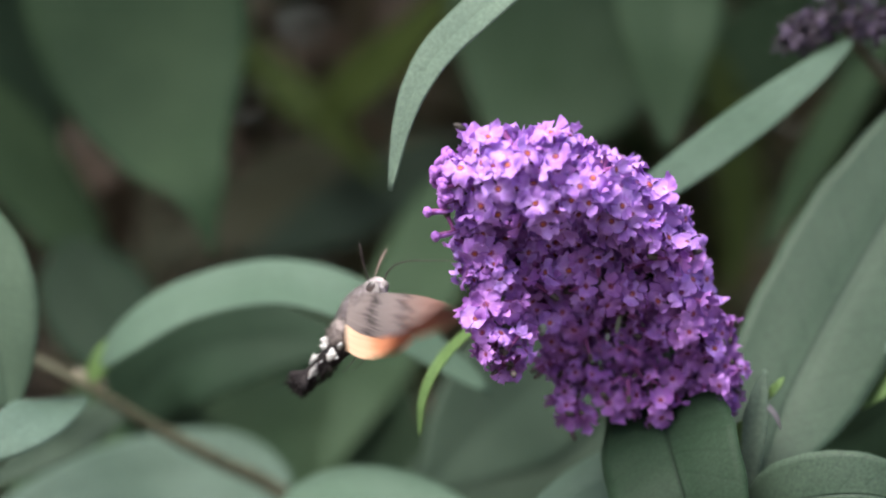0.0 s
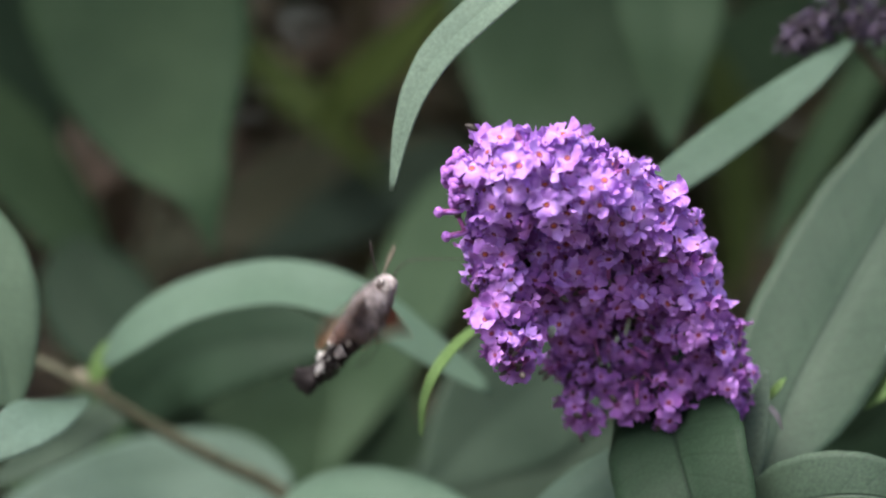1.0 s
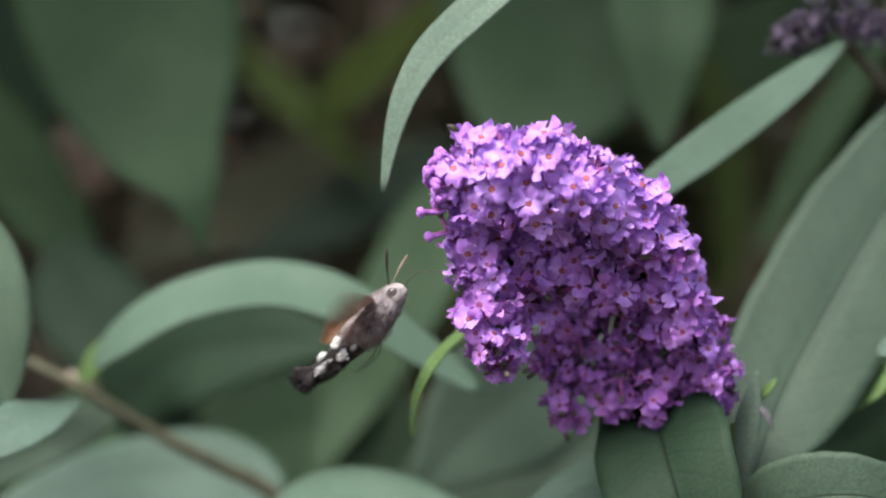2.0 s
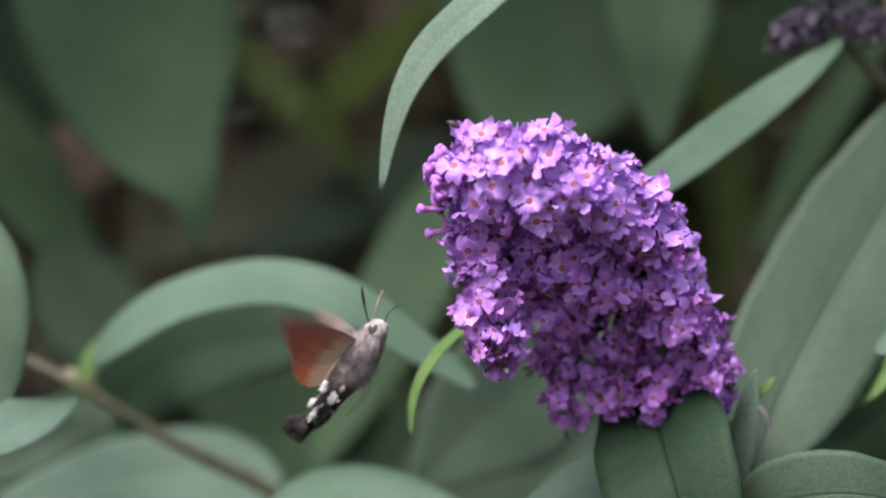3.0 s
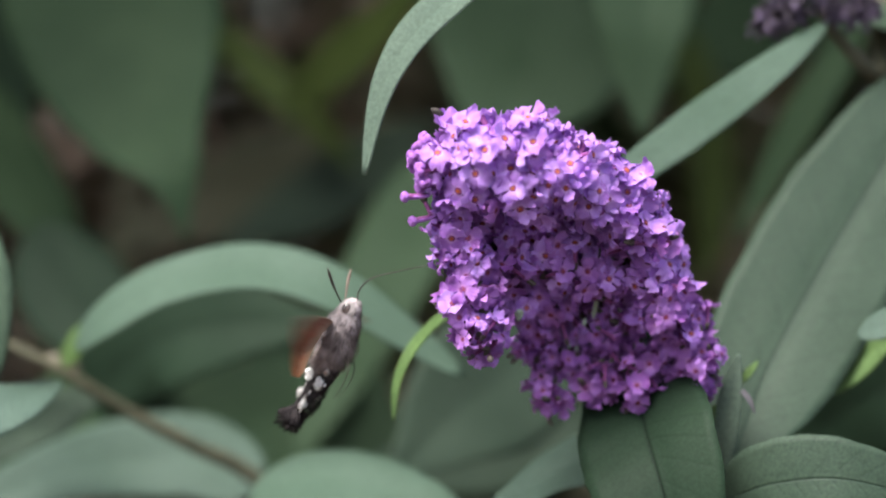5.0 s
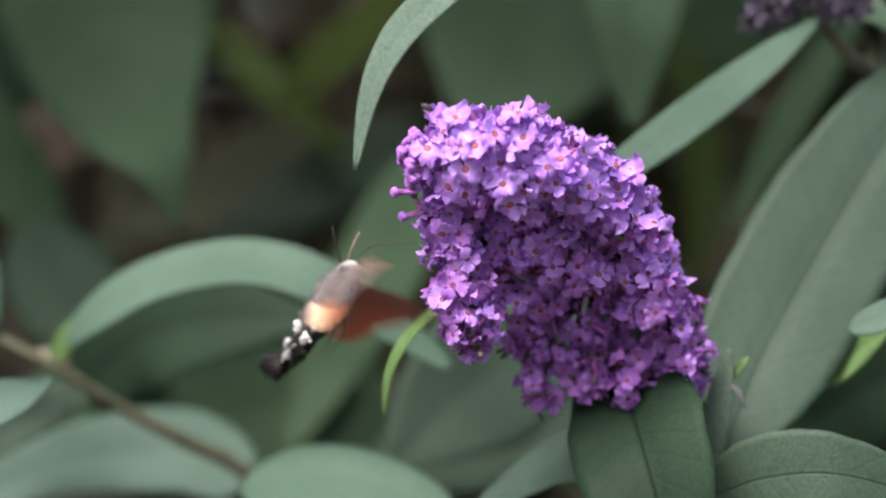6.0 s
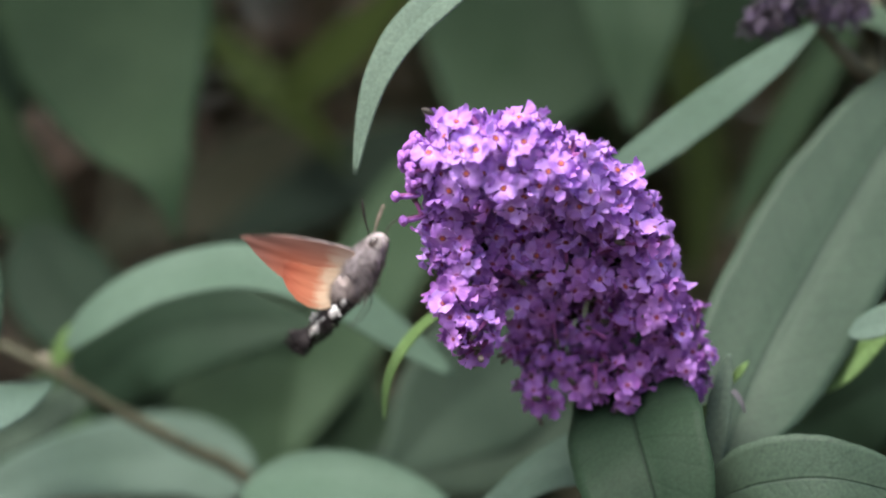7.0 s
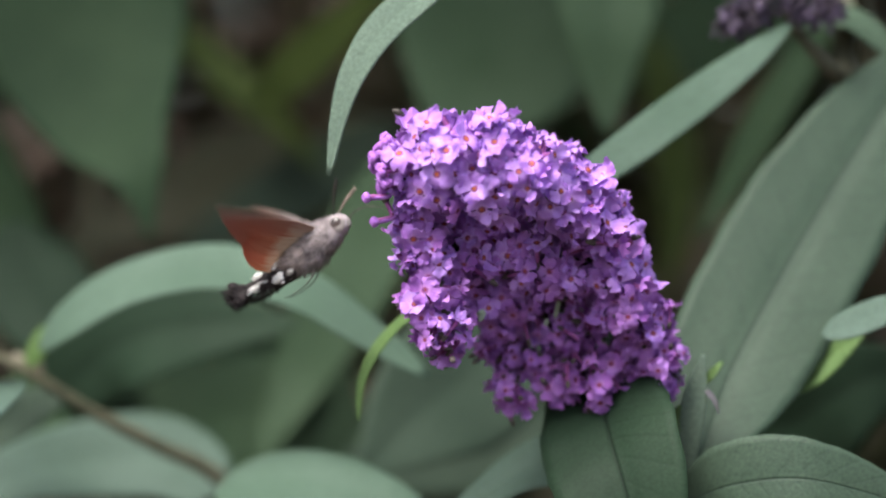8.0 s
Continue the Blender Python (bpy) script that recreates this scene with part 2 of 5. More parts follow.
def part(name, bm, materials, parent, label="", smooth=True):
    """Links a bmesh, shaped in the place's own metres, as one mesh object under a thing or a part."""
    me = bpy.data.meshes.new(name)
    if smooth:
        for f in bm.faces:
            f.smooth = True
    bm.to_mesh(me)
    bm.free()
    for m in materials if isinstance(materials, (list, tuple)) else [materials]:
        me.materials.append(m)
    ob = new(name, me)
    if parent is not None:
        ob.parent = parent
        ob.location = -origin(parent)
    if label:
        ob["label"] = label
    return ob


def thing(name, at, label, category, group="", kind=""):
    ob = new(name)
    ob.empty_display_size = 0.01
    ob.location = at
    return tagged(ob, label, category, group, kind)


def curve_through(pts, n):
    """n + 1 places and headings on a smooth line through pts."""
    pts = [Vector(p) for p in pts]
    ext = [pts[0] * 2 - pts[1], *pts, pts[-1] * 2 - pts[-2]]
    out = []
    for i in range(n + 1):
        s = i / n * (len(pts) - 1)
        k = min(int(s), len(pts) - 2)
        u = s - k
        a, b, c, d = ext[k:k + 4]
        p = 0.5 * (2 * b + (c - a) * u + (2 * a - 5 * b + 4 * c - d) * u * u + (3 * b - a - 3 * c + d) * u ** 3)
        q = 0.5 * ((c - a) + 2 * (2 * a - 5 * b + 4 * c - d) * u + 3 * (3 * b - a - 3 * c + d) * u * u)
        out.append((p, q.normalized()))
    return out


def add_tube(bm, pts, radii, sides=8, n=12, slot=0, lump=0.0):
    """A tapered tube through pts; radii: at even steps along it."""
    line = curve_through(pts, n)
    side = line[0][1].orthogonal().normalized()
    rings = []
    for i, (p, t) in enumerate(line):
        side = (side - t * side.dot(t)).normalized()
        up = t.cross(side)
        s = i / n * (len(radii) - 1)
        k = min(int(s), len(radii) - 2)
        r = radii[k] + (radii[k + 1] - radii[k]) * (s - k)
        ring = []
        for j in range(sides):
            a = 2 * math.pi * j / sides
            q = p + (side * math.cos(a) + up * math.sin(a)) * r
            if lump:
                q += (q - p) * lump * noise.noise(q * 900)
            ring.append(bm.verts.new(q))
        rings.append(ring)
    for a, b in zip(rings, rings[1:]):
        for j in range(sides):
            f = bm.faces.new((a[j], a[(j + 1) % sides], b[(j + 1) % sides], b[j]))
            f.material_index = slot
    for ring, flip in ((rings[0], True), (rings[-1], False)):
        f = bm.faces.new(ring[::-1] if flip else ring)
        f.material_index = slot
    return bm


def tube(name, pts, radii, material, parent, label="", sides=8, n=12, lump=0.0):
    return part(name, add_tube(bmesh.new(), pts, radii, sides, n, 0, lump), material, parent, label)


def leaf(parent, pts, width, facing, material=None, peak=0.42, fold=0.25, wave=0.06, twist=(0, 0), label="", rib=True, n=30, name="leaf", sharp=1.9):
    """A lance-shaped leaf: spine through pts, its breadth, and the way its upper face looks."""
    bm = bmesh.new()
    uvs = bm.loops.layers.uv.new("UVMap")
    line = curve_through(pts, n)
    foot, end = sharp * peak, sharp * (1 - peak)
    most = peak ** foot * (1 - peak) ** end
    cols, grid, spots = 12, [], {}
    seed = Vector(pts[0]) * 13.0
    ribs = []
    for i, (p, t) in enumerate(line):
        u = i / n
        up = Vector(facing)
        up = (up - t * up.dot(t)).normalized()
        turn = Matrix.Rotation(radians(twist[0] + (twist[1] - twist[0]) * u), 3, t)
        up = turn @ up
        side = t.cross(up)
        w = 0.5 * width * u ** foot * (1 - u) ** end / most + min(0.0005, 0.07 * width)
        row = []
        for j in range(cols + 1):
            v = 2 * j / cols - 1
            edge = abs(v)
            rise = fold * w * edge - 0.35 * fold * w * edge ** 3
            rise += wave * width * 0.5 * edge * edge * noise.noise(Vector((u * 5.5, v * 1.2, 0)) + seed)
            rise -= (0.02 if rib else 0.004) * width * math.exp(-(v * 9) ** 2)
            q = p + side * w * v * (1 + 0.03 * noise.noise(Vector((u * 16, v, 3)) + seed)) + up * rise
            x = bm.verts.new(q)
            spots[x] = (u, v)
            row.append(x)
        grid.append(row)
        ribs.append(p - up * (0.02 * width + 0.0012))
    for a, b in zip(grid, grid[1:]):
        for j in range(cols):
            f = bm.faces.new((a[j], b[j], b[j + 1], a[j + 1]))
            f.normal_update()
            for lp in f.loops:
                lp[uvs].uv = spots[lp.vert]
    ob = part(name, bm, material or LEAF, parent, label)
    sol = ob.modifiers.new("thickness", "SOLIDIFY")
    sol.thickness, sol.offset = 0.0004, 0.0
    if rib:
        inset = [ribs[k] for k in range(0, n - 1, 4)]
        tube("midrib", inset, (0.0007, 0.0006, 0.0004, 0.0002), LEAF_DEEP, ob, sides=6, n=16)
    return ob


# ---- ground and the dark inside of the hedge ----
def ground():
    bm = bmesh.new()
    n, rows = 40, []
    for i in range(n + 1):
        row = []
        for j in range(n + 1):
            x, y = (math.copysign(abs(2 * k / n - 1) ** 4, 2 * k / n - 1) * 600 for k in (i, j))
            near = math.exp(-(x * x + y * y) / 30)
            row.append(bm.verts.new((x, y, near * 0.05 * noise.noise(Vector((x * 2, y * 2, 0))))))
        rows.append(row)
    for a, b in zip(rows, rows[1:]):
        for j in range(n):
            bm.faces.new((a[j], b[j], b[j + 1], a[j + 1]))
    return tagged(part("ground", bm, SOIL, None), "dark brown bare soil under the bushes", "ground", kind="structure")


def scatter(name, count, box, size, material, label, seed, rounded=False):
    """Many small pointed leaves, folded along the middle, as one mass."""
    rng = np.random.default_rng(seed)
    verts, faces = [], []
    for _ in range(count):
        c = Vector([rng.uniform(*box[k]) for k in range(3)])
        off = [abs(2 * c[k] - box[k][0] - box[k][1]) / (box[k][1] - box[k][0]) for k in range(3)]
        if rounded and off[0] ** 3 + off[1] ** 5 + off[2] ** 4 > 0.95 + 0.5 * noise.noise(c * 2.5):
            continue
        m = Euler((rng.uniform(-0.9, 0.9), rng.uniform(-0.7, 0.7), rng.uniform(0, 6.28))).to_matrix()
        s = rng.uniform(*size)
        k = len(verts)
        for x, y, z in ((0, 0, 0), (0.3, 0.14, 0.05), (0.62, 0.12, 0.03), (1, 0, -0.16), (0.62, -0.12, 0.03), (0.3, -0.14, 0.05), (0.32, 0, 0), (0.64, 0, -0.03)):
            verts.append(c + m @ Vector((x, y, z)) * s)
        faces += [(k, k + 6, k + 1), (k, k + 5, k + 6), (k + 1, k + 6, k + 7, k + 2), (k + 6, k + 5, k + 4, k + 7), (k + 2, k + 7, k + 3), (k + 7, k + 4, k + 3)]
    me = bpy.data.meshes.new(name)
    me.from_pydata(verts, [], faces)
    me.materials.append(material)
    me.uv_layers.new(name="UVMap")
    return tagged(new(name, me), label, "foliage", kind="stuff")


ground()
scatter("hedge_foliage", 14500, ((-1.5, 1.5), (1.45, 2.6), (0.0, 2.4)), (0.08, 0.14), HEDGE, "dense green hedge foliage in deep shade", 3, True)
scatter("thicket_foliage", 14000, ((-0.45, 0.45), (1.32, 1.8), (0.75, 1.6)), (0.03, 0.06), THICKET, "tangled brown and green inner foliage of the bush", 9)
# two unseen leaf masses above the view, added to shade the leaves behind
scatter("shade_canopy", 2100, ((-1.1, 0.7), (0.97, 2.3), (1.40, 1.64)), (0.09, 0.15), LEAF_DEEP, "unseen dark green leaves added overhead to shade the bush", 5)
scatter("upper_shade_canopy", 1700, ((-1.3, 0.6), (0.87, 2.2), (1.64, 2.2)), (0.09, 0.15), LEAF_DEEP, "unseen dark green leaves added higher up to shade the bush", 6)


# ---- buddleia branches ----
def branch(foot, pts, radii, label, material=STEM, n=24):
    b = thing("buddleia_branch", foot, label, "branch", "branches of the butterfly bush")
    tube("stem", [foot, *pts], radii, material, b, sides=10, n=n, lump=0.1)
    return b


# the branch that carries the bloom
bloom = branch((0.10, 1.02, 0.0), [(0.09, 1.01, 0.6), (0.0730, 0.9700, 1.0948), (0.0685, 0.9500, 1.1415), (0.0661, 0.9460, 1.1545)], (0.007, 0.005, 0.003, 0.002, 0.0018), "green buddleia stem with broad sage-green leaves below the bloom", STEM_GREEN)
leaf(bloom, [(0.0714, 0.95, 1.1485), (0.0794, 0.962, 1.1679), (0.0965, 0.975, 1.197), (0.1133, 0.985, 1.2228), (0.1308, 0.998, 1.2463)], 0.0345, (-0.25, -1, -0.15), LEAF_BROAD_DIM, peak=0.45, fold=0.05, wave=0.05, sharp=1.3, label="large sage-green leaf with a dark midrib")
leaf(bloom, [(0.0673, 0.94, 1.1399), (0.0793, 0.93, 1.1448), (0.0962, 0.925, 1.1456), (0.1229, 0.93, 1.1378)], 0.0190, (0, -1, 0.15), LEAF_BROAD_DIM, peak=0.42, fold=0.06, sharp=1.3, rib=False)
leaf(bloom, [(0.0670, 0.9500, 1.1479), (0.0511, 0.9620, 1.1498), (0.0332, 0.9670, 1.1457), (0.0125, 0.9720, 1.1324)], 0.0206, (0, -0.7, 1), LEAF_SILVER, peak=0.42, fold=0.15)
leaf(bloom, [(0.0683, 0.9470, 1.1436), (0.0690, 0.9430, 1.1559), (0.0704, 0.9410, 1.1654), (0.0718, 0.9400, 1.1730)], 0.0052, (-0.25, -1, 0.5), LEAF_PALE, peak=0.42, fold=0.1, rib=False, label="young pale green shoot leaf")
leaf(bloom, [(0.0715, 0.9420, 1.1654), (0.0728, 0.9400, 1.1646), (0.0743, 0.9390, 1.1626), (0.0753, 0.9390, 1.1598)], 0.0011, (-0.4, -1, 0.3), LEAF_DRY, peak=0.45, fold=0.4, rib=False, label="small dried grey-brown leaf")
leaf(bloom, [(0.0718, 0.9430, 1.1657), (0.0734, 0.9420, 1.1679), (0.0749, 0.9410, 1.1698), (0.0762, 0.9410, 1.1714)], 0.0017, (-0.4, -1, 0.3), LEAF_LIME, peak=0.45, fold=0.3, rib=False)
leaf(bloom, [(0.0661, 0.9470, 1.1506), (0.0652, 0.9430, 1.1571), (0.0665, 0.9400, 1.1617)], 0.0027, (0, -1, 0.1), LEAF_LIME, fold=0.5, rib=False)
leaf(bloom, [(0.0150, 0.9620, 1.1853), (0.0061, 0.9550, 1.1812), (-0.0009, 0.9480, 1.1741), (-0.0044, 0.9460, 1.1665), (-0.0052, 0.9450, 1.1581)], 0.0025, (-0.5, -1, 0.5), LEAF_LIME, peak=0.4, fold=0.3, sharp=1.2, rib=False, label="narrow lime-green young leaf curling down")

# the branch behind, with the pale diagonal leaf
right = branch((0.30, 1.15, 0.0), [(0.25, 1.1, 0.7), (0.1265, 1.0300, 1.2195), (0.1094, 1.0000, 1.2363), (0.0972, 0.9900, 1.2483), (0.0930, 0.9900, 1.2600)], (0.006, 0.005, 0.003, 0.0014, 0.0009), "slim buddleia branch with a faded flower head", STEM)
leaf(right, [(0.0965, 0.9850, 1.2495), (0.0834, 0.9780, 1.2392), (0.0659, 0.9720, 1.2262), (0.0488, 0.9680, 1.2138), (0.0279, 0.9650, 1.2001)], 0.0094, (-0.35, -1, 0.35), LEAF_SMOOTH, peak=0.5, fold=0.02, wave=0.03, rib=False)
leaf(right, [(0.1000, 1.0000, 1.2484), (0.1094, 1.0000, 1.2511), (0.1201, 1.0000, 1.2444), (0.1308, 1.0000, 1.2350)], 0.0112, (0.1, -0.6, 1), fold=0.2)
leaf(right, [(0.0914, 0.966, 1.1634), (0.0979, 0.966, 1.1678), (0.1046, 0.966, 1.1729), (0.1115, 0.966, 1.1779)], 0.0066, (0, -1, 0.5), LEAF_LIME, peak=0.4, fold=0.2, rib=False)
leaf(right, [(0.1001, 0.955, 1.1766), (0.107, 0.955, 1.1796), (0.1173, 0.955, 1.1835), (0.1294, 0.95, 1.1868)], 0.0070, (0, -1, 0.7), LEAF_SILVER, fold=0.1, rib=False)

# the arching branch low on the other side
left = branch((-0.16, 1.06, 0.0), [(-0.1, 1.05, 0.6), (-0.0257, 1.0400, 1.0523), (-0.0331, 1.0450, 1.1161), (-0.0387, 1.0450, 1.1378), (-0.0556, 1.0400, 1.1479), (-0.0730, 1.0350, 1.1574), (-0.0848, 1.0300, 1.1653), (-0.1000, 1.0300, 1.1729), (-0.1165, 1.0300, 1.1794)], (0.006, 0.004, 0.0022, 0.0016, 0.0014, 0.0013), "brown buddleia twig with arching pale leaves")
leaf(left, [(-0.0822, 1.0120, 1.1723), (-0.0755, 1.0080, 1.1788), (-0.0604, 1.0040, 1.1880), (-0.0381, 1.0000, 1.1921), (-0.0192, 0.9950, 1.1868), (-0.0032, 0.9950, 1.1764), (0.0112, 0.9950, 1.1661)], 0.0145, (-0.05, -0.75, 0.8), LEAF_SMOOTH, peak=0.45, fold=0.04, wave=0.03, sharp=1.3, rib=False, label="arching pale sage-green leaf")
leaf(left, [(-0.0855, 1.0220, 1.1678), (-0.0831, 1.0200, 1.1722), (-0.0797, 1.0180, 1.1764), (-0.0729, 1.0140, 1.1811)], 0.0050, (0, -0.9, 0.7), LEAF_LIME, fold=0.1, rib=False, sharp=1.1)
leaf(left, [(-0.1195, 0.9750, 1.2171), (-0.1091, 0.9700, 1.2001), (-0.1037, 0.9680, 1.1833), (-0.0991, 0.9680, 1.1628)], 0.0231, (0.1, -1, 0.4), peak=0.5, fold=0.12, sharp=1.5)
leaf(left, [(-0.0839, 0.99, 1.1654), (-0.0895, 0.965, 1.1631), (-0.0972, 0.955, 1.1584), (-0.1088, 0.95, 1.1511)], 0.0130, (-0.1, -1, 0.6), LEAF_SILVER, peak=0.5, fold=0.1, rib=False)
leaf(left, [(-0.0779, 1.04, 1.1608), (-0.0884, 1.04, 1.1558), (-0.0991, 1.035, 1.1495), (-0.1138, 1.03, 1.1408)], 0.0100, (0, -1, 0.3), LEAF_MID, fold=0.1, rib=False)
leaf(left, [(-0.0404, 1.0600, 1.1350), (-0.0548, 1.0650, 1.1430), (-0.0748, 1.0650, 1.1424), (-0.0967, 1.0550, 1.1375), (-0.1230, 1.0500, 1.1245)], 0.0227, (0.05, -1, 0.55), LEAF_SILVER, rib=False, peak=0.33, fold=0.12, sharp=1.1)
tube("node", [(-0.09, 1.03, 1.17), (-0.0862, 1.03, 1.168), (-0.0829, 1.031, 1.166)], (0.0011, 0.0017, 0.0018, 0.0012), NODE, left, "pale tan node where the leaves join", n=8, lump=0.3)
leaf(left, [(-0.0398, 1.0100, 1.1372), (-0.0288, 1.0050, 1.1403), (-0.0139, 1.0000, 1.1403), (0.0021, 0.9950, 1.1349), (0.0154, 0.9900, 1.1266)], 0.0214, (0, -0.7, 0.9), LEAF_SMOOTH, rib=False, peak=0.42, fold=0.12, sharp=1.3)

# the branch above, from which one leaf hangs into view
top = branch((0.45, 1.2, 0.0), [(0.42, 1.15, 0.9), (0.28, 1.05, 1.32), (0.0519, 0.9300, 1.2843)], (0.007, 0.006, 0.004, 0.002), "upper buddleia twig with a hanging leaf")
leaf(top, [(0.0494, 0.9300, 1.2824), (0.0282, 0.9300, 1.2693), (0.0110, 0.9300, 1.2550), (0.0002, 0.9300, 1.2450), (-0.0056, 0.9300, 1.2363), (-0.0092, 0.9300, 1.2263), (-0.0116, 0.9300, 1.2128)], 0.0084, (-0.5, -1, 0.35), LEAF_PALE, peak=0.35, fold=0.15, wave=0.04, sharp=1.5, rib=False, label="pale green leaf hanging to a fine tip")

# deeper leaves, out of the focus
deep = branch((-0.08, 1.3, 0.0), [(-0.1, 1.28, 0.8), (-0.0861, 1.3000, 1.2594), (-0.0795, 1.2000, 1.3112)], (0.008, 0.006, 0.004, 0.003), "shaded inner buddleia branch with drooping leaves")
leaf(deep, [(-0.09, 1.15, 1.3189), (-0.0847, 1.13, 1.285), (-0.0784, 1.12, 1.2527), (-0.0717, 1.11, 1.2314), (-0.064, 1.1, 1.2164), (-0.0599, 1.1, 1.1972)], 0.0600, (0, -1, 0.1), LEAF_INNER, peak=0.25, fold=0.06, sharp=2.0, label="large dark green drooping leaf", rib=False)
leaf(deep, [(0.0580, 1.1200, 1.3053), (0.0584, 1.1000, 1.2768), (0.0587, 1.0900, 1.2528), (0.0582, 1.0900, 1.2250)], 0.0281, (0.1, -1, 0.3), LEAF_FAR, peak=0.42, fold=0.1, rib=False)
leaf(deep, [(0.0342, 1.1800, 1.3109), (0.0354, 1.1700, 1.2786), (0.0305, 1.1600, 1.2499), (0.0179, 1.1500, 1.2217)], 0.0648, (0, -1, 0.4), LEAF_FAR, peak=0.5, fold=0.08, rib=False)
leaf(deep, [(-0.0360, 1.2000, 1.2364), (-0.0262, 1.1900, 1.2448), (-0.0101, 1.1800, 1.2587), (0.0088, 1.1700, 1.2786)], 0.0137, (0, -1, 0.4), LEAF_OLIVE, fold=0.15, rib=False)
leaf(deep, [(-0.0605, 1.2400, 1.2633), (-0.0468, 1.2300, 1.2480), (-0.0317, 1.2200, 1.2345), (-0.0170, 1.2200, 1.2182)], 0.0112, (0, -1, 0.4), LEAF_OLIVE, fold=0.15, rib=False)
leaf(deep, [(0.0177, 1.1400, 1.2292), (0.0024, 1.1400, 1.2093), (-0.0097, 1.1300, 1.1850), (-0.0218, 1.1300, 1.1608), (-0.0336, 1.1200, 1.1371)], 0.0249, (-0.3, -1, 0.4), LEAF_FAR, fold=0.12, rib=False)
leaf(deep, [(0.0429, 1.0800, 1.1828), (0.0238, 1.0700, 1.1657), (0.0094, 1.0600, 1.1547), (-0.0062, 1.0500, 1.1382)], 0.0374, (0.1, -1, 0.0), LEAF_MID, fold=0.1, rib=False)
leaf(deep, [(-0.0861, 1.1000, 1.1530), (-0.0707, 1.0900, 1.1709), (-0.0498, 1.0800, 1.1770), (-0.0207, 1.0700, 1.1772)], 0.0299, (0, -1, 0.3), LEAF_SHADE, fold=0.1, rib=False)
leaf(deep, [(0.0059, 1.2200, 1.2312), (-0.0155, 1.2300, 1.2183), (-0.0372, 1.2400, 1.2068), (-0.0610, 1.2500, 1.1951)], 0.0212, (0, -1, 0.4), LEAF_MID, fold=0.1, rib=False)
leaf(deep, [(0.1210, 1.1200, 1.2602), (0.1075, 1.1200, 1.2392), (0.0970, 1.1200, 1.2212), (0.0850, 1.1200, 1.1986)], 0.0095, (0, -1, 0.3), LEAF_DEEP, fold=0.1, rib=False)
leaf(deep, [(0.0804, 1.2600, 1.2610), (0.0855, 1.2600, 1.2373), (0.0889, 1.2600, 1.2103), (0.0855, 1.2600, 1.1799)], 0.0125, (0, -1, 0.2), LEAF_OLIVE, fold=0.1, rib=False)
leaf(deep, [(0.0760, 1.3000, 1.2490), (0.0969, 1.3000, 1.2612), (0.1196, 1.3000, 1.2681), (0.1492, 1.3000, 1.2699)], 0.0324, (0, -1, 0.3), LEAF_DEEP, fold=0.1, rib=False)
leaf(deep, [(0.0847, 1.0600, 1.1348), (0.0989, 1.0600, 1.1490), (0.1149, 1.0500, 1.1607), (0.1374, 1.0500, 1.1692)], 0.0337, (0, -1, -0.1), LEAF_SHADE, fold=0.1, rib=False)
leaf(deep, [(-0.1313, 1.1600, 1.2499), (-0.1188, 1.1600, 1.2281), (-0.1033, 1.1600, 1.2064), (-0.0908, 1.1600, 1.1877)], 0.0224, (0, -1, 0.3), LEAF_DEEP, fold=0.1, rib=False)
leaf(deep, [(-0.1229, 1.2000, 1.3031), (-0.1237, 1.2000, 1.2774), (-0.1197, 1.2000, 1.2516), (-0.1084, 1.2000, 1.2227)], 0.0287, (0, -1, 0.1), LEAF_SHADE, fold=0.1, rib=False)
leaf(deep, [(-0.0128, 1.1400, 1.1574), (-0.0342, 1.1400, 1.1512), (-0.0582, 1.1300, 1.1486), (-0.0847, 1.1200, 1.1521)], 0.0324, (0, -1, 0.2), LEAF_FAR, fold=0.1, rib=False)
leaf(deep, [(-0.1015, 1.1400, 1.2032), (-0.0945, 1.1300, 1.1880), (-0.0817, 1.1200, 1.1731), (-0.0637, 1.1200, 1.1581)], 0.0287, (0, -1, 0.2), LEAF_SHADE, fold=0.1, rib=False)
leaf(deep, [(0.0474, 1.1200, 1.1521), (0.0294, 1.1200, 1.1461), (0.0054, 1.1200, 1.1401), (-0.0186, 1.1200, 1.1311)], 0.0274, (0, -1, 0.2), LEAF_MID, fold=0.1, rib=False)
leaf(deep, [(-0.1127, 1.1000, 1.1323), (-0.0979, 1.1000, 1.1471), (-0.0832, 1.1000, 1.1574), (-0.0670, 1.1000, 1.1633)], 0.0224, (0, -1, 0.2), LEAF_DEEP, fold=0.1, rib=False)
leaf(deep, [(-0.0457, 1.2000, 1.1744), (-0.0312, 1.2000, 1.1616), (-0.0167, 1.2000, 1.1471), (0.0026, 1.2000, 1.1262)], 0.0324, (0, -1, 0.2), LEAF_FAR, fold=0.1, rib=False)
leaf(deep, [(-0.0247, 1.2800, 1.2328), (-0.0487, 1.2800, 1.2190), (-0.0710, 1.2800, 1.2053), (-0.1036, 1.2800, 1.1933)], 0.0237, (0, -1, 0.4), LEAF_BROWN, fold=0.1, rib=False, label="browning olive leaf deep in the bush")


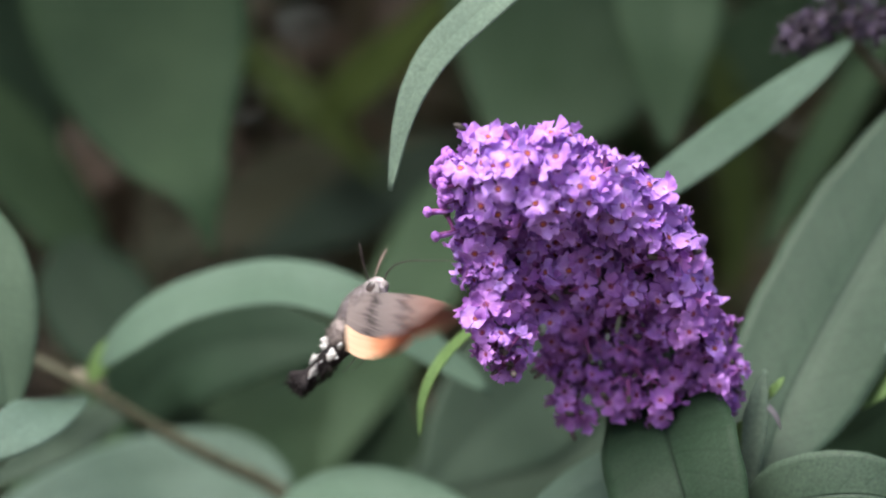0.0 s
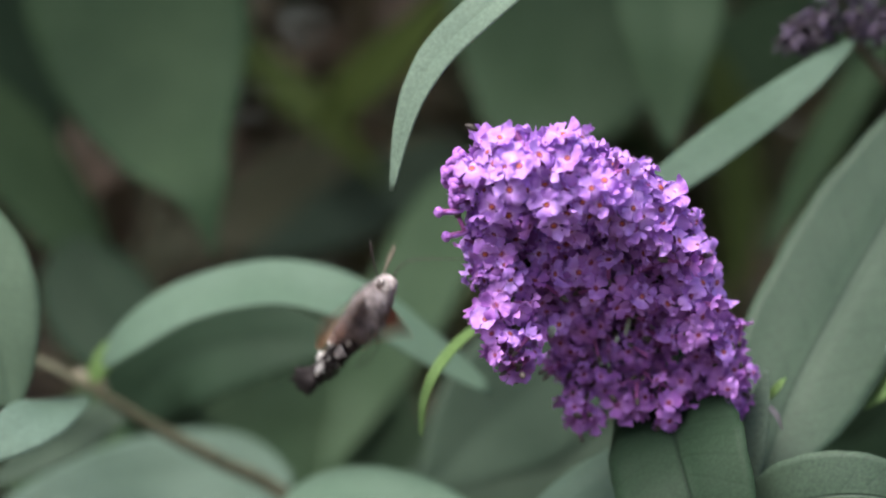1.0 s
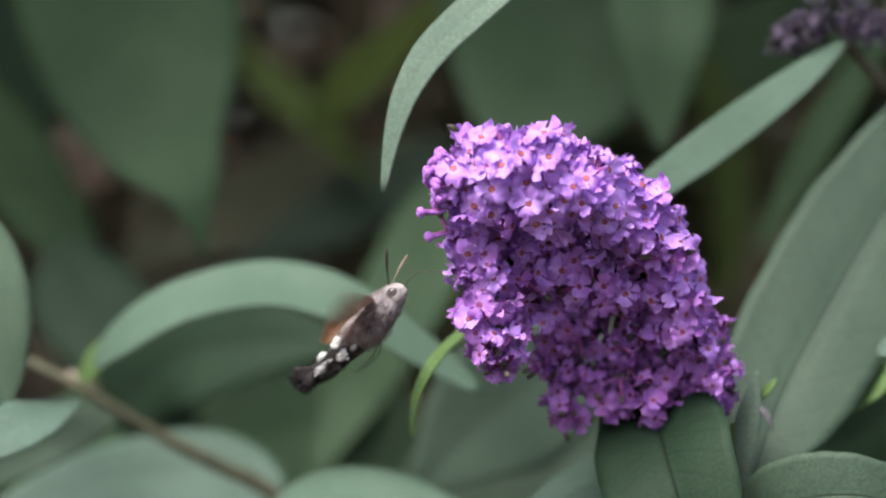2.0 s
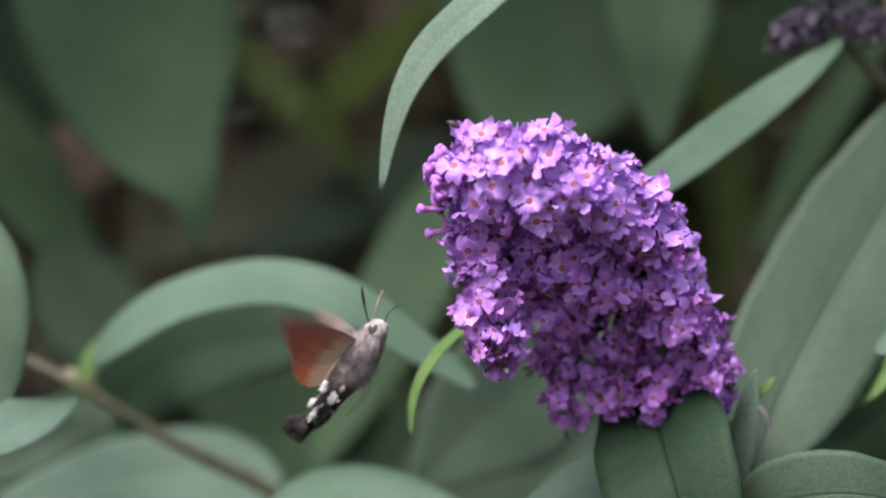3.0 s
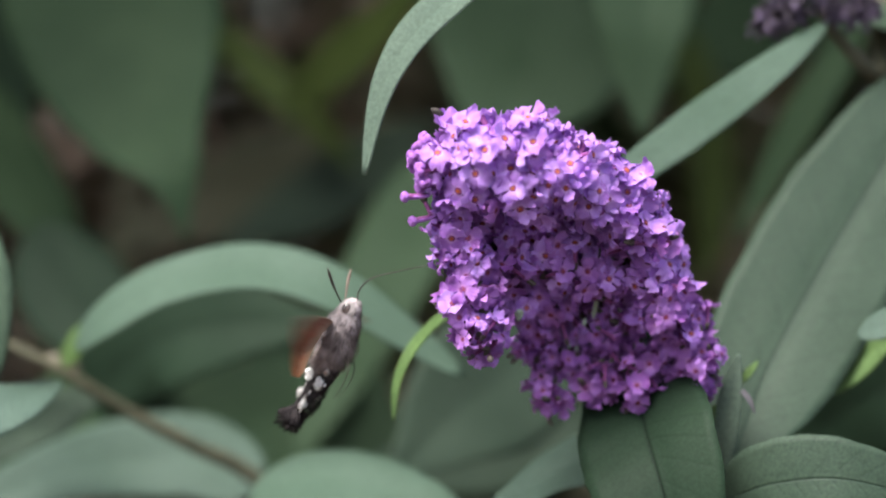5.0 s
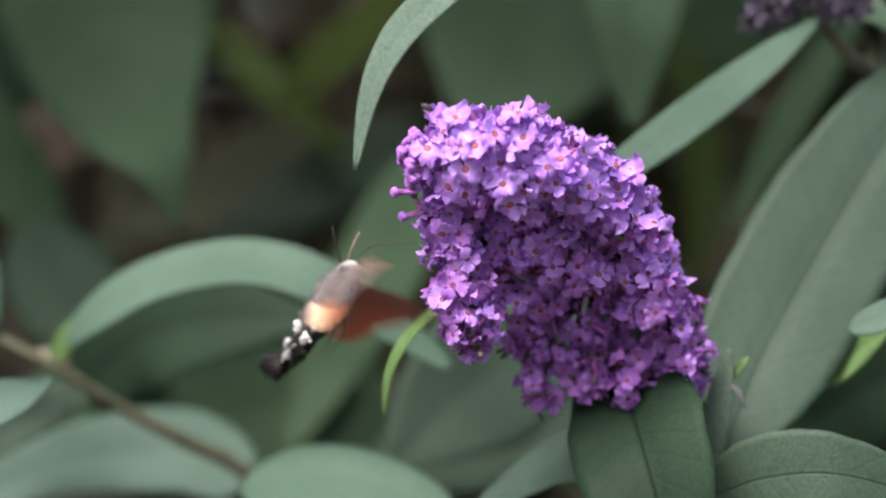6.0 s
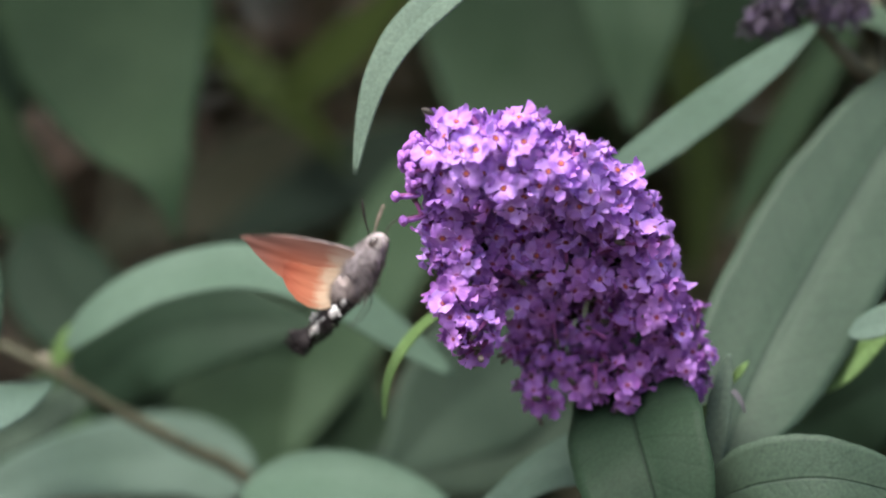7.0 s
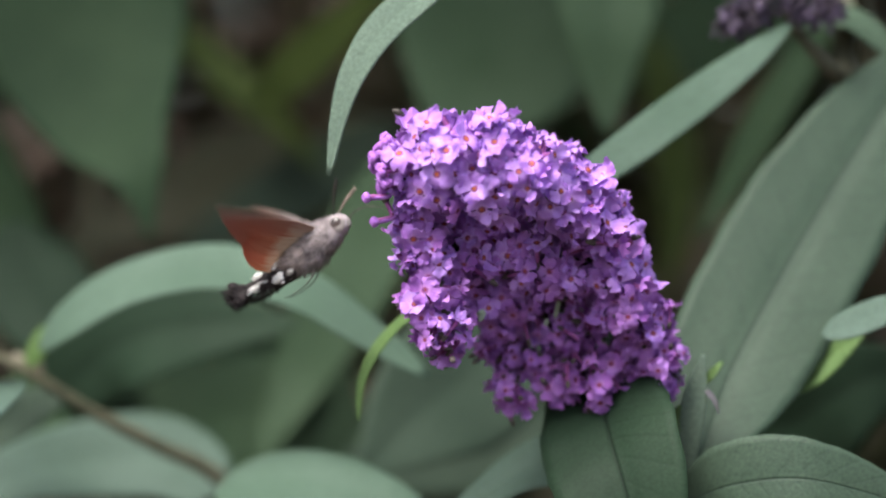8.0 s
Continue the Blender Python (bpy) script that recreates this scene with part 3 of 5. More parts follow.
# ---- florets ----
def petal_grid(bm, uvs, turn, rng, size, cup, spread, ruffle):
    """One petal: narrow at the throat, broad, toothed and crimped at its outer edge."""
    rows, cols, made, where = 6, 6, [], {}
    ca, sa = math.cos(turn), math.sin(turn)
    lift, phase, broad = rng.uniform(-0.22, 0.25), rng.uniform(0, 6.28), rng.uniform(*spread)
    droop, notch, skew = rng.uniform(-0.25, 0.6), rng.uniform(0.0, 0.12), rng.uniform(-0.12, 0.12)
    for i in range(rows + 1):
        u = i / rows
        half = size * (0.19 + (broad - 0.19) * math.sin(math.pi * 0.5 * min(1.0, u / 0.74)) ** 1.5) * (1 - 0.22 * max(0.0, (u - 0.74) / 0.26) ** 2)
        row = []
        for j in range(cols + 1):
            v = 2 * j / cols - 1
            edge = max(u ** 4, u * abs(v) ** 3)
            along = u * (1 - 0.2 * abs(v) ** 2.6 * u) - notch * math.exp(-(v * 3.2) ** 2) * u ** 4
            if i == rows:
                along += rng.uniform(-0.07, 0.06)
            x = size * (0.17 + 0.83 * along)
            y = half * v * (1 + (rng.uniform(-0.07, 0.07) if j in (0, cols) and i > 2 else 0)) + size * skew * u * u
            z = size * (cup * u + lift * u * u - droop * u ** 3 + 0.1 * v * v * u)
            z += size * ruffle * edge * (math.sin(phase + 5.0 * v + 3.0 * u) + 0.6 * rng.uniform(-1, 1))
            q = bm.verts.new((x * ca - y * sa, x * sa + y * ca, z))
            where[q] = (u, v)
            row.append(q)
        made.append(row)
    for a, b in zip(made, made[1:]):
        for j in range(cols):
            f = bm.faces.new((a[j], b[j], b[j + 1], a[j + 1]))
            f.smooth = True
            for lp in f.loops:
                lp[uvs].uv = where[lp.vert]


def floret_mesh(seed, size, spread, ruffle, skin):
    """A four-petalled floret on its tube, with a calyx at the foot."""
    rng = random.Random(seed)
    bm = bmesh.new()
    uvs = bm.loops.layers.uv.new("UVMap")
    cup = rng.uniform(-0.15, 0.45)
    for k in range(4):
        petal_grid(bm, uvs, k * math.pi / 2 + rng.uniform(-0.16, 0.16), rng, size * rng.uniform(0.9, 1.08), cup, spread, ruffle)
    add_tube(bm, [(0, 0, -size * 1.9), (0, 0, -size * 0.9), (0, 0, 0.02 * size)], (size * 0.14, size * 0.14, size * 0.25), 6, 4, 1)
    add_tube(bm, [(0, 0, -size * 2.1), (0, 0, -size * 1.8), (0, 0, -size * 1.5)], (size * 0.12, size * 0.2, size * 0.22), 6, 2, 2)
    me = bpy.data.meshes.new("floret")
    bm.to_mesh(me)
    bm.free()
    for m in (skin, TUBE, CALYX):
        me.materials.append(m)
    return me


def throat_mesh(size, material):
    """The open mouth of the tube: a raised rim round a small hollow."""
    bm = bmesh.new()
    add_tube(bm, [(0, 0, -size * 0.2), (0, 0, size * 0.04), (0, 0, size * 0.07), (0, 0, -size * 0.02)], (size * 0.12, size * 0.25, size * 0.2, size * 0.1), 8, 4)
    me = bpy.data.meshes.new("throat")
    bm.to_mesh(me)
    bm.free()
    me.materials.append(material)
    return me


def bud_mesh(size, seed):
    """A closed bud: a round knob of four folded lobes on a slim tube."""
    rng = random.Random(seed)
    bm = bmesh.new()
    bend = rng.uniform(-0.5, 0.5)
    add_tube(bm, [(0, 0, -size * 4.5), (size * bend * 0.5, 0, -size * 2.4), (0, 0, -size * 0.6)], (size * 0.42, size * 0.45, size * 0.55), 7, 4, 1)
    for k in range(4):
        a = k * math.pi / 2 + rng.uniform(-0.15, 0.15)
        made = bmesh.ops.create_uvsphere(bm, u_segments=8, v_segments=6, radius=size * 0.68)["verts"]
        for x in made:
            x.co = Vector((x.co.x + 0.42 * size * math.cos(a), x.co.y + 0.42 * size * math.sin(a), x.co.z * 1.15 + size * rng.uniform(-0.02, 0.02)))
    for f in bm.faces:
        f.smooth = True
    me = bpy.data.meshes.new("bud")
    bm.to_mesh(me)
    bm.free()
    me.materials.append(BUD)
    me.materials.append(TUBE)
    return me


def spots_on(balls, gap, tries, rng, shrink=1.0, lump=0.0025, holes=()):
    """Evenly loose places on the skin of the joined lobes, with the way out."""
    found = []
    weights = [r * r for _, r in balls]
    for _ in range(tries):
        c, r = rng.choices(balls, weights)[0]
        d = Vector((rng.gauss(0, 1), rng.gauss(0, 1), rng.gauss(0, 1))).normalized()
        p = c + d * r * shrink
        if any((p - q).length < s * shrink * 0.97 for q, s in balls):
            continue
        if any(math.hypot(p.x - x, p.z - z) < w for x, z, w in holes):
            continue
        p += d * lump * noise.noise(p * 95)
        if any((p - q).length < gap for q, _ in found):
            continue
        found.append((p, d))
    return found


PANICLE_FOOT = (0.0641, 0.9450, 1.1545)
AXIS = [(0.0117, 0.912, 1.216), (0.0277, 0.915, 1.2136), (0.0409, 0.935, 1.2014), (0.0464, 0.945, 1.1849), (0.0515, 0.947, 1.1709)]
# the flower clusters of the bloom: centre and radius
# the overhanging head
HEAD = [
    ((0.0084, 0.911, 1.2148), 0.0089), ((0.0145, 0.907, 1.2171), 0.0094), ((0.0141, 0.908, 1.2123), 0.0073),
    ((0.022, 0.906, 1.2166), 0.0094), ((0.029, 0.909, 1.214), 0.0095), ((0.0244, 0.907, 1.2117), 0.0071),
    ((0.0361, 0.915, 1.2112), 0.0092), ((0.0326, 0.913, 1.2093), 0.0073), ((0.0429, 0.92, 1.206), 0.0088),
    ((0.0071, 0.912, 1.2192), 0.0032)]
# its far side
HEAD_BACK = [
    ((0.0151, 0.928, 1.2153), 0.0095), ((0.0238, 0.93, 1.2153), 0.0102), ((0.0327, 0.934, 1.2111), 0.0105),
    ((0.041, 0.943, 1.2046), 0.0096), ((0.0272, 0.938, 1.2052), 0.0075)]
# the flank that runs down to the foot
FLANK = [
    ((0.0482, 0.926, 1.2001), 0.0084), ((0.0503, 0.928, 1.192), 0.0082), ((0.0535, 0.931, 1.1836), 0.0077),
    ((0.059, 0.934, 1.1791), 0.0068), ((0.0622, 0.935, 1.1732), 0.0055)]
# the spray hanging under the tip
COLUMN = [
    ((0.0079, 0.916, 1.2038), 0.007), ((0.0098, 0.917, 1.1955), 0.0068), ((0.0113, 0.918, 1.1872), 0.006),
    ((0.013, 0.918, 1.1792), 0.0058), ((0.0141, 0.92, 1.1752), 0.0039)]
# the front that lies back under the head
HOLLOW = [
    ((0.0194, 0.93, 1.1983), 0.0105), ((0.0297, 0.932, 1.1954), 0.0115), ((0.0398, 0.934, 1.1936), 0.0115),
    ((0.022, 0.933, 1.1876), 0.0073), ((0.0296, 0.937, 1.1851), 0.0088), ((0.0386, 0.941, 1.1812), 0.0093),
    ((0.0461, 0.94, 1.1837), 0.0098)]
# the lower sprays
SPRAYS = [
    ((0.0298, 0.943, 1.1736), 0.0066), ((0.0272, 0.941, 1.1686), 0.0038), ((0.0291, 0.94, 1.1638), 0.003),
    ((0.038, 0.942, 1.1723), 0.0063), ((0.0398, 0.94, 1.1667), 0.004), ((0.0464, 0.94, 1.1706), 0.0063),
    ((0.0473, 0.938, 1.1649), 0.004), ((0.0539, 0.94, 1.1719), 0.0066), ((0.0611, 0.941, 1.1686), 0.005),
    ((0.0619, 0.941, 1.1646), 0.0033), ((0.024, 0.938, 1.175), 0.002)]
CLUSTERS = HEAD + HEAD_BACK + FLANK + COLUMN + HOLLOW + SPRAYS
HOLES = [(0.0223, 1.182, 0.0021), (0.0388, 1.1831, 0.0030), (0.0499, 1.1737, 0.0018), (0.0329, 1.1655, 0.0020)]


def joined(target, mesh, place):
    """Adds a placed copy of a mesh to a larger one."""
    k = len(target.verts)
    target.from_mesh(mesh)
    target.verts.ensure_lookup_table()
    for x in target.verts[k:]:
        x.co = place @ x.co


def panicle():
    rng = random.Random(11)
    spray = thing("buddleia_bloom", PANICLE_FOOT, "drooping purple buddleia flower head with orange-eyed florets", "flower")
    base = origin(spray)
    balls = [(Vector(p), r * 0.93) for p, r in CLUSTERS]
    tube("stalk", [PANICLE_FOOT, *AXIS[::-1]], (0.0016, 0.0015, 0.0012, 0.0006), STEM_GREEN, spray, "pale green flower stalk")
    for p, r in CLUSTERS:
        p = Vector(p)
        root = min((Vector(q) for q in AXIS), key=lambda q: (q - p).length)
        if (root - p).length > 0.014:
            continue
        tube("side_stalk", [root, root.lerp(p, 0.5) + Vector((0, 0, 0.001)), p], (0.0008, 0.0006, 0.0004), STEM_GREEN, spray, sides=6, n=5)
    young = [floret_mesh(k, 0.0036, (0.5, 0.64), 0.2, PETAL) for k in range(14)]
    # lower, older florets: their skin colour holds some of the shade there
    older = [floret_mesh(20 + k, 0.0036, (0.48, 0.62), 0.2, PETAL_OLD_SHADED) for k in range(14)]
    eyes = throat_mesh(0.0021, THROAT), throat_mesh(0.0019, THROAT_OLD_SHADED)
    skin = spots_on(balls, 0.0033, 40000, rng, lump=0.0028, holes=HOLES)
    skin.sort(key=lambda s: s[0].y + 0.02 * s[1].y)
    low, high = 1.168, 1.222
    rest = bmesh.new()
    for i, (p, d) in enumerate(skin):
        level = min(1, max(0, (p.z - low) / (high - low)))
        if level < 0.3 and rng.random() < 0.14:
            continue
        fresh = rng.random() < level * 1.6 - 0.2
        loose = 0.42 if fresh else 0.55
        out = (d + Vector((rng.gauss(0, loose), rng.gauss(0, loose) - 0.2, rng.gauss(0, loose) + (0.3 if fresh else 0.05)))).normalized()
        m = out.to_track_quat("Z", "Y").to_matrix().to_4x4() @ Matrix.Rotation(rng.uniform(0, 6.28), 4, "Z")
        s = rng.uniform(0.85, 1.12) * (0.76 + 0.28 * level)
        place = Matrix.Translation(p + d * rng.uniform(-0.0034, 0.0014)) @ m @ Matrix.Scale(s, 4)
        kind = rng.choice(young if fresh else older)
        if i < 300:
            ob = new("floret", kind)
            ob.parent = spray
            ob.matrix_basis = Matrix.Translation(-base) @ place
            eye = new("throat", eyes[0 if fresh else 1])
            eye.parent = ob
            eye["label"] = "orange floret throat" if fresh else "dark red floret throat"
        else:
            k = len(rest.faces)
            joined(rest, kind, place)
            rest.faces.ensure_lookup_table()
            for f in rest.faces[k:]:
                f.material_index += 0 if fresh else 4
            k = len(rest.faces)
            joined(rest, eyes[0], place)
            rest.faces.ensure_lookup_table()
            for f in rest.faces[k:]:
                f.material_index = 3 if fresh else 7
    tagged(part("far_floret_mass", rest, [PETAL, TUBE, CALYX, THROAT, PETAL_OLD_SHADED, TUBE, CALYX, THROAT_OLD_SHADED], spray, "purple florets on the far side"), kind="stuff")
    inner = bmesh.new()
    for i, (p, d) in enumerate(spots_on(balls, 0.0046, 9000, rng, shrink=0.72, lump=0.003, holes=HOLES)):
        place = Matrix.Translation(p) @ (d + Vector((rng.gauss(0, 0.4), rng.gauss(0, 0.4), rng.gauss(0, 0.4)))).to_track_quat("Z", "Y").to_matrix().to_4x4()
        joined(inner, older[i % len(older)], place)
    tagged(part("inner_floret_mass", inner, [PETAL_OLD_SHADED, TUBE, CALYX], spray, "inner florets and flower tubes in the shade of the outer ones"), kind="stuff")
    buds = [bud_mesh(0.00098, k) for k in range(5)]
    tip = Vector(CLUSTERS[0][0])

    def bud(p, d, s):
        ob = new("bud", rng.choice(buds))
        ob.parent = spray
        ob.matrix_basis = Matrix.Translation(p - base) @ d.to_track_quat("Z", "Y").to_matrix().to_4x4() @ Matrix.Scale(s, 4)

    for k in range(34):
        d = Vector((-rng.uniform(0.6, 1.0), rng.uniform(-0.8, 0.3), rng.uniform(-0.55, 0.6))).normalized()
        bud(tip + d * (0.0088 + rng.uniform(0.0006, 0.0026)), (d + Vector((rng.gauss(0, 0.2), rng.gauss(0, 0.2), rng.gauss(0, 0.2)))).normalized(), rng.uniform(0.75, 1.2))
    # two buds on long stalks stand clear of the tip
    for end, root in (((-0.0033, 0.905, 1.2079), (0.0019, 0.908, 1.2084)), ((-0.0016, 0.908, 1.2027), (0.0034, 0.911, 1.204))):
        end, root = Vector(end), Vector(root)
        tube("bud_stalk", [root, (root + end) / 2 + Vector((0, 0, -0.0003)), end], (0.0005, 0.00045, 0.0006), BUD, spray, sides=7, n=5, lump=0.3)
        bud(end, (end - root).normalized(), 1.15)
    # this leaf's dark skin carries part of the bloom's shadow
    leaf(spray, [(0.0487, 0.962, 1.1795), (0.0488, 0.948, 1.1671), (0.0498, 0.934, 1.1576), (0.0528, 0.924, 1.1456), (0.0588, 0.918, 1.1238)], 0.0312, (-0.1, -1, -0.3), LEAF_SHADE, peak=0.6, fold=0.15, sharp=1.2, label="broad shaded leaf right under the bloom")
    # small pale green leaf shapes added as flecks at gaps between florets
    for a, b, w in (((0.0213, 0.925, 1.181), (0.0223, 0.924, 1.1835), 0.0017), ((0.0384, 0.934, 1.1813), (0.0394, 0.933, 1.1861), 0.0009), ((0.0361, 0.934, 1.1793), (0.0368, 0.934, 1.1813), 0.0008), ((0.0443, 0.936, 1.1829), (0.0448, 0.936, 1.1839), 0.0009)):
        mid = (Vector(a) + Vector(b)) / 2 + Vector((0, -0.0004, 0))
        leaf(spray, [a, mid, b], w, (-0.3, -1, 0.5), FLECK, peak=0.5, fold=0.3, rib=False, n=8, name="bract", sharp=1.0, label="tiny pale green fleck between the florets")
    return spray


spray = panicle()


def beetle():
    """A tiny dark beetle on top of the bloom."""
    b = thing("beetle", (0.0034, 0.9020, 1.2260), "tiny black beetle on top of the bloom", "insect")
    bm = bmesh.new()
    add_tube(bm, [(0.0022, 0.9020, 1.2267), (0.0030, 0.9020, 1.2264), (0.0039, 0.9020, 1.2260), (0.0049, 0.9020, 1.2254)], (0.0002, 0.0007, 0.0008, 0.0003), 8, 8)
    part("body", bm, HORN, b)
    for k in range(6):
        s = -1 if k % 2 else 1
        a = Vector((0.0034, 0.9020, 1.2260)) + Vector(((k // 2 - 1) * 0.0006, 0, 0))
        tube("leg", [a, a + Vector((0, s * 0.0009, -0.0002)), a + Vector((0, s * 0.0012, -0.0012))], (0.00009, 0.00006), HORN, b, sides=5, n=4)
    return b


bug = beetle()


def faded_head(parent, foot, heading, length, girth, seed, count):
    """A spent flower head: shrivelled florets and dry tubes, thinly set on a twig."""
    rng = random.Random(seed)
    heading = Vector(heading).normalized()
    foot = Vector(foot)
    head = tube("faded_flower_head", [foot, foot + heading * length * 0.5, foot + heading * length], (0.0011, 0.0009, 0.0005), STEM_GREEN, parent, "faded grey-purple flower head")
    husks = [floret_mesh(60 + seed * 10 + k, 0.0021, (0.25, 0.4), 0.42, SPENT) for k in range(5)]
    bm = bmesh.new()
    for _ in range(count):
        s = rng.uniform(0.0, 1)
        d = (Vector((rng.gauss(0, 1), rng.gauss(0, 1), rng.gauss(0, 1))).normalized() + heading * 0.4).normalized()
        a = foot + heading * length * s
        b = a + d * girth * (1 - 0.45 * s) * rng.uniform(0.35, 1.0)
        if rng.random() < 0.5:
            turn = (d + Vector((rng.gauss(0, 0.5), rng.gauss(0, 0.5), rng.gauss(0, 0.5) - 0.3))).to_track_quat("Z", "Y").to_matrix().to_4x4()
            joined(bm, rng.choice(husks), Matrix.Translation(b) @ turn @ Matrix.Scale(rng.uniform(0.5, 1.0), 4))
        else:
            add_tube(bm, [a + d * girth * 0.2, b, b + d * 0.0022 + Vector((0, 0, -0.001))], (0.0002, 0.0004, rng.uniform(0.0003, 0.0008), 0.0002), 5, 5, 0, 0.6)
    for f in bm.faces:
        f.material_index = 0
    tagged(part("dry_floret_mass", bm, SPENT, head, "shrivelled purple-brown florets"), kind="stuff")


faded_head(right, (0.0895, 0.985, 1.2537), (-0.8, -0.1, -0.45), 0.0098, 0.0052, 4, 150)
faded_head(right, (0.0967, 0.985, 1.2551), (0.85, -0.1, -0.3), 0.0100, 0.0052, 6, 140)
faded_head(right, (0.0922, 0.985, 1.259), (-0.2, 0, 1), 0.036, 0.0078, 8, 300)


# ---- the hawk moth ----
def add_ball(bm, c, r, slot=0, seg=20, rough=0.0):
    made = bmesh.ops.create_uvsphere(bm, u_segments=seg, v_segments=seg // 2 + 2, radius=1.0)["verts"]
    for x in made:
        q = Vector(x.co)
        k = 1 + rough * noise.noise(q * 7 + Vector(c) * 900)
        x.co = Vector(c) + Vector((q.x * r[0], q.y * r[1], q.z * r[2])) * k
    for f in {f for x in made for f in x.link_faces}:
        f.material_index = slot
    return bm


def fur(bm, c, r, count, length, seed, lean=(-0.8, 0, 0.1), thick=0.00012):
    """Short hair spikes that lie back over a rounded body."""
    rng = random.Random(seed)
    for _ in range(count):
        d = Vector((rng.gauss(0, 1), rng.gauss(0, 1), rng.gauss(0, 1))).normalized()
        p = Vector(c) + Vector((d.x * r[0], d.y * r[1], d.z * r[2])) * 0.97
        n = Vector((d.x / r[0], d.y / r[1], d.z / r[2])).normalized()
        q = p + (n * 0.55 + Vector(lean) * rng.uniform(0.6, 1.2)).normalized() * length * rng.uniform(0.6, 1.3)
        s = n.orthogonal().normalized() * thick
        w = n.cross(s).normalized() * thick
        a = [bm.verts.new(p + s), bm.verts.new(p - s * 0.5 + w), bm.verts.new(p - s * 0.5 - w)]
        e = bm.verts.new(q)
        for i in range(3):
            bm.faces.new((a[i], a[(i + 1) % 3], e))


def wing_sheet(outline, side):
    """A thin wing: outline by span and chord at front and back edges; upper and lower skins differ."""
    bm = bmesh.new()
    uvs = bm.loops.layers.uv.new("UVMap")
    n, cols = 18, 10
    spots, skins = {}, []
    span = outline[-1][0]
    for skin in (0, 1):
        rows = []
        for i in range(n + 1):
            s = i / n * (len(outline) - 1)
            k = min(int(s), len(outline) - 2)
            y, front, back = (outline[k][m] + (outline[k + 1][m] - outline[k][m]) * (s - k) for m in range(3))
            row = []
            for j in range(cols + 1):
                v = j / cols
                x = front + (back - front) * v
                bow = min(1.0, max(0.0, (0.0021 - x) / 0.0135))
                z = 0.0012 * math.sin(math.pi * bow) + 0.00016 * math.sin(x * 2600) * (y / 0.025) - 0.0022 * (y / 0.025) ** 2
                z += -0.00006 if skin else 0.00006
                q = bm.verts.new((x, side * y, z))
                spots[q] = (math.hypot(y, 0.22 * (front - x)) / span, v)
                row.append(q)
            rows.append(row)
        skins.append(rows)
        for a, b in zip(rows, rows[1:]):
            for j in range(cols):
                quad = (a[j], b[j], b[j + 1], a[j + 1])
                if (skin == 1) != (side < 0):
                    quad = quad[::-1]
                f = bm.faces.new(quad)
                f.material_index = skin
                for lp in f.loops:
                    lp[uvs].uv = spots[lp.vert]
    up, low = skins
    rim = [(up[i][0], low[i][0]) for i in range(n + 1)] + [(up[n][j], low[n][j]) for j in range(1, cols + 1)] + [(up[i][cols], low[i][cols]) for i in range(n - 1, -1, -1)]
    rim = [(bm.verts.new(a.co), bm.verts.new(b.co)) for a, b in rim]
    for (a, b), (c, d) in zip(rim, rim[1:]):
        f = bm.faces.new((a, c, d, b))
        f.material_index = 1
    return bm


FOREWING = ((0.0, 0.0020, -0.0046), (0.004, 0.0021, -0.0074), (0.009, 0.0016, -0.0088), (0.014, 0.0008, -0.0083), (0.018, 0.0, -0.0066), (0.0215, -0.0010, -0.0046), (0.0236, -0.0017, -0.0031), (0.0250, -0.0026, -0.0028))
HINDWING = ((0.0, -0.0020, -0.0106), (0.003, -0.0030, -0.0124), (0.006, -0.0038, -0.0128), (0.009, -0.0042, -0.0120), (0.0115, -0.0044, -0.0104), (0.0132, -0.0046, -0.0086), (0.0140, -0.0048, -0.0066))


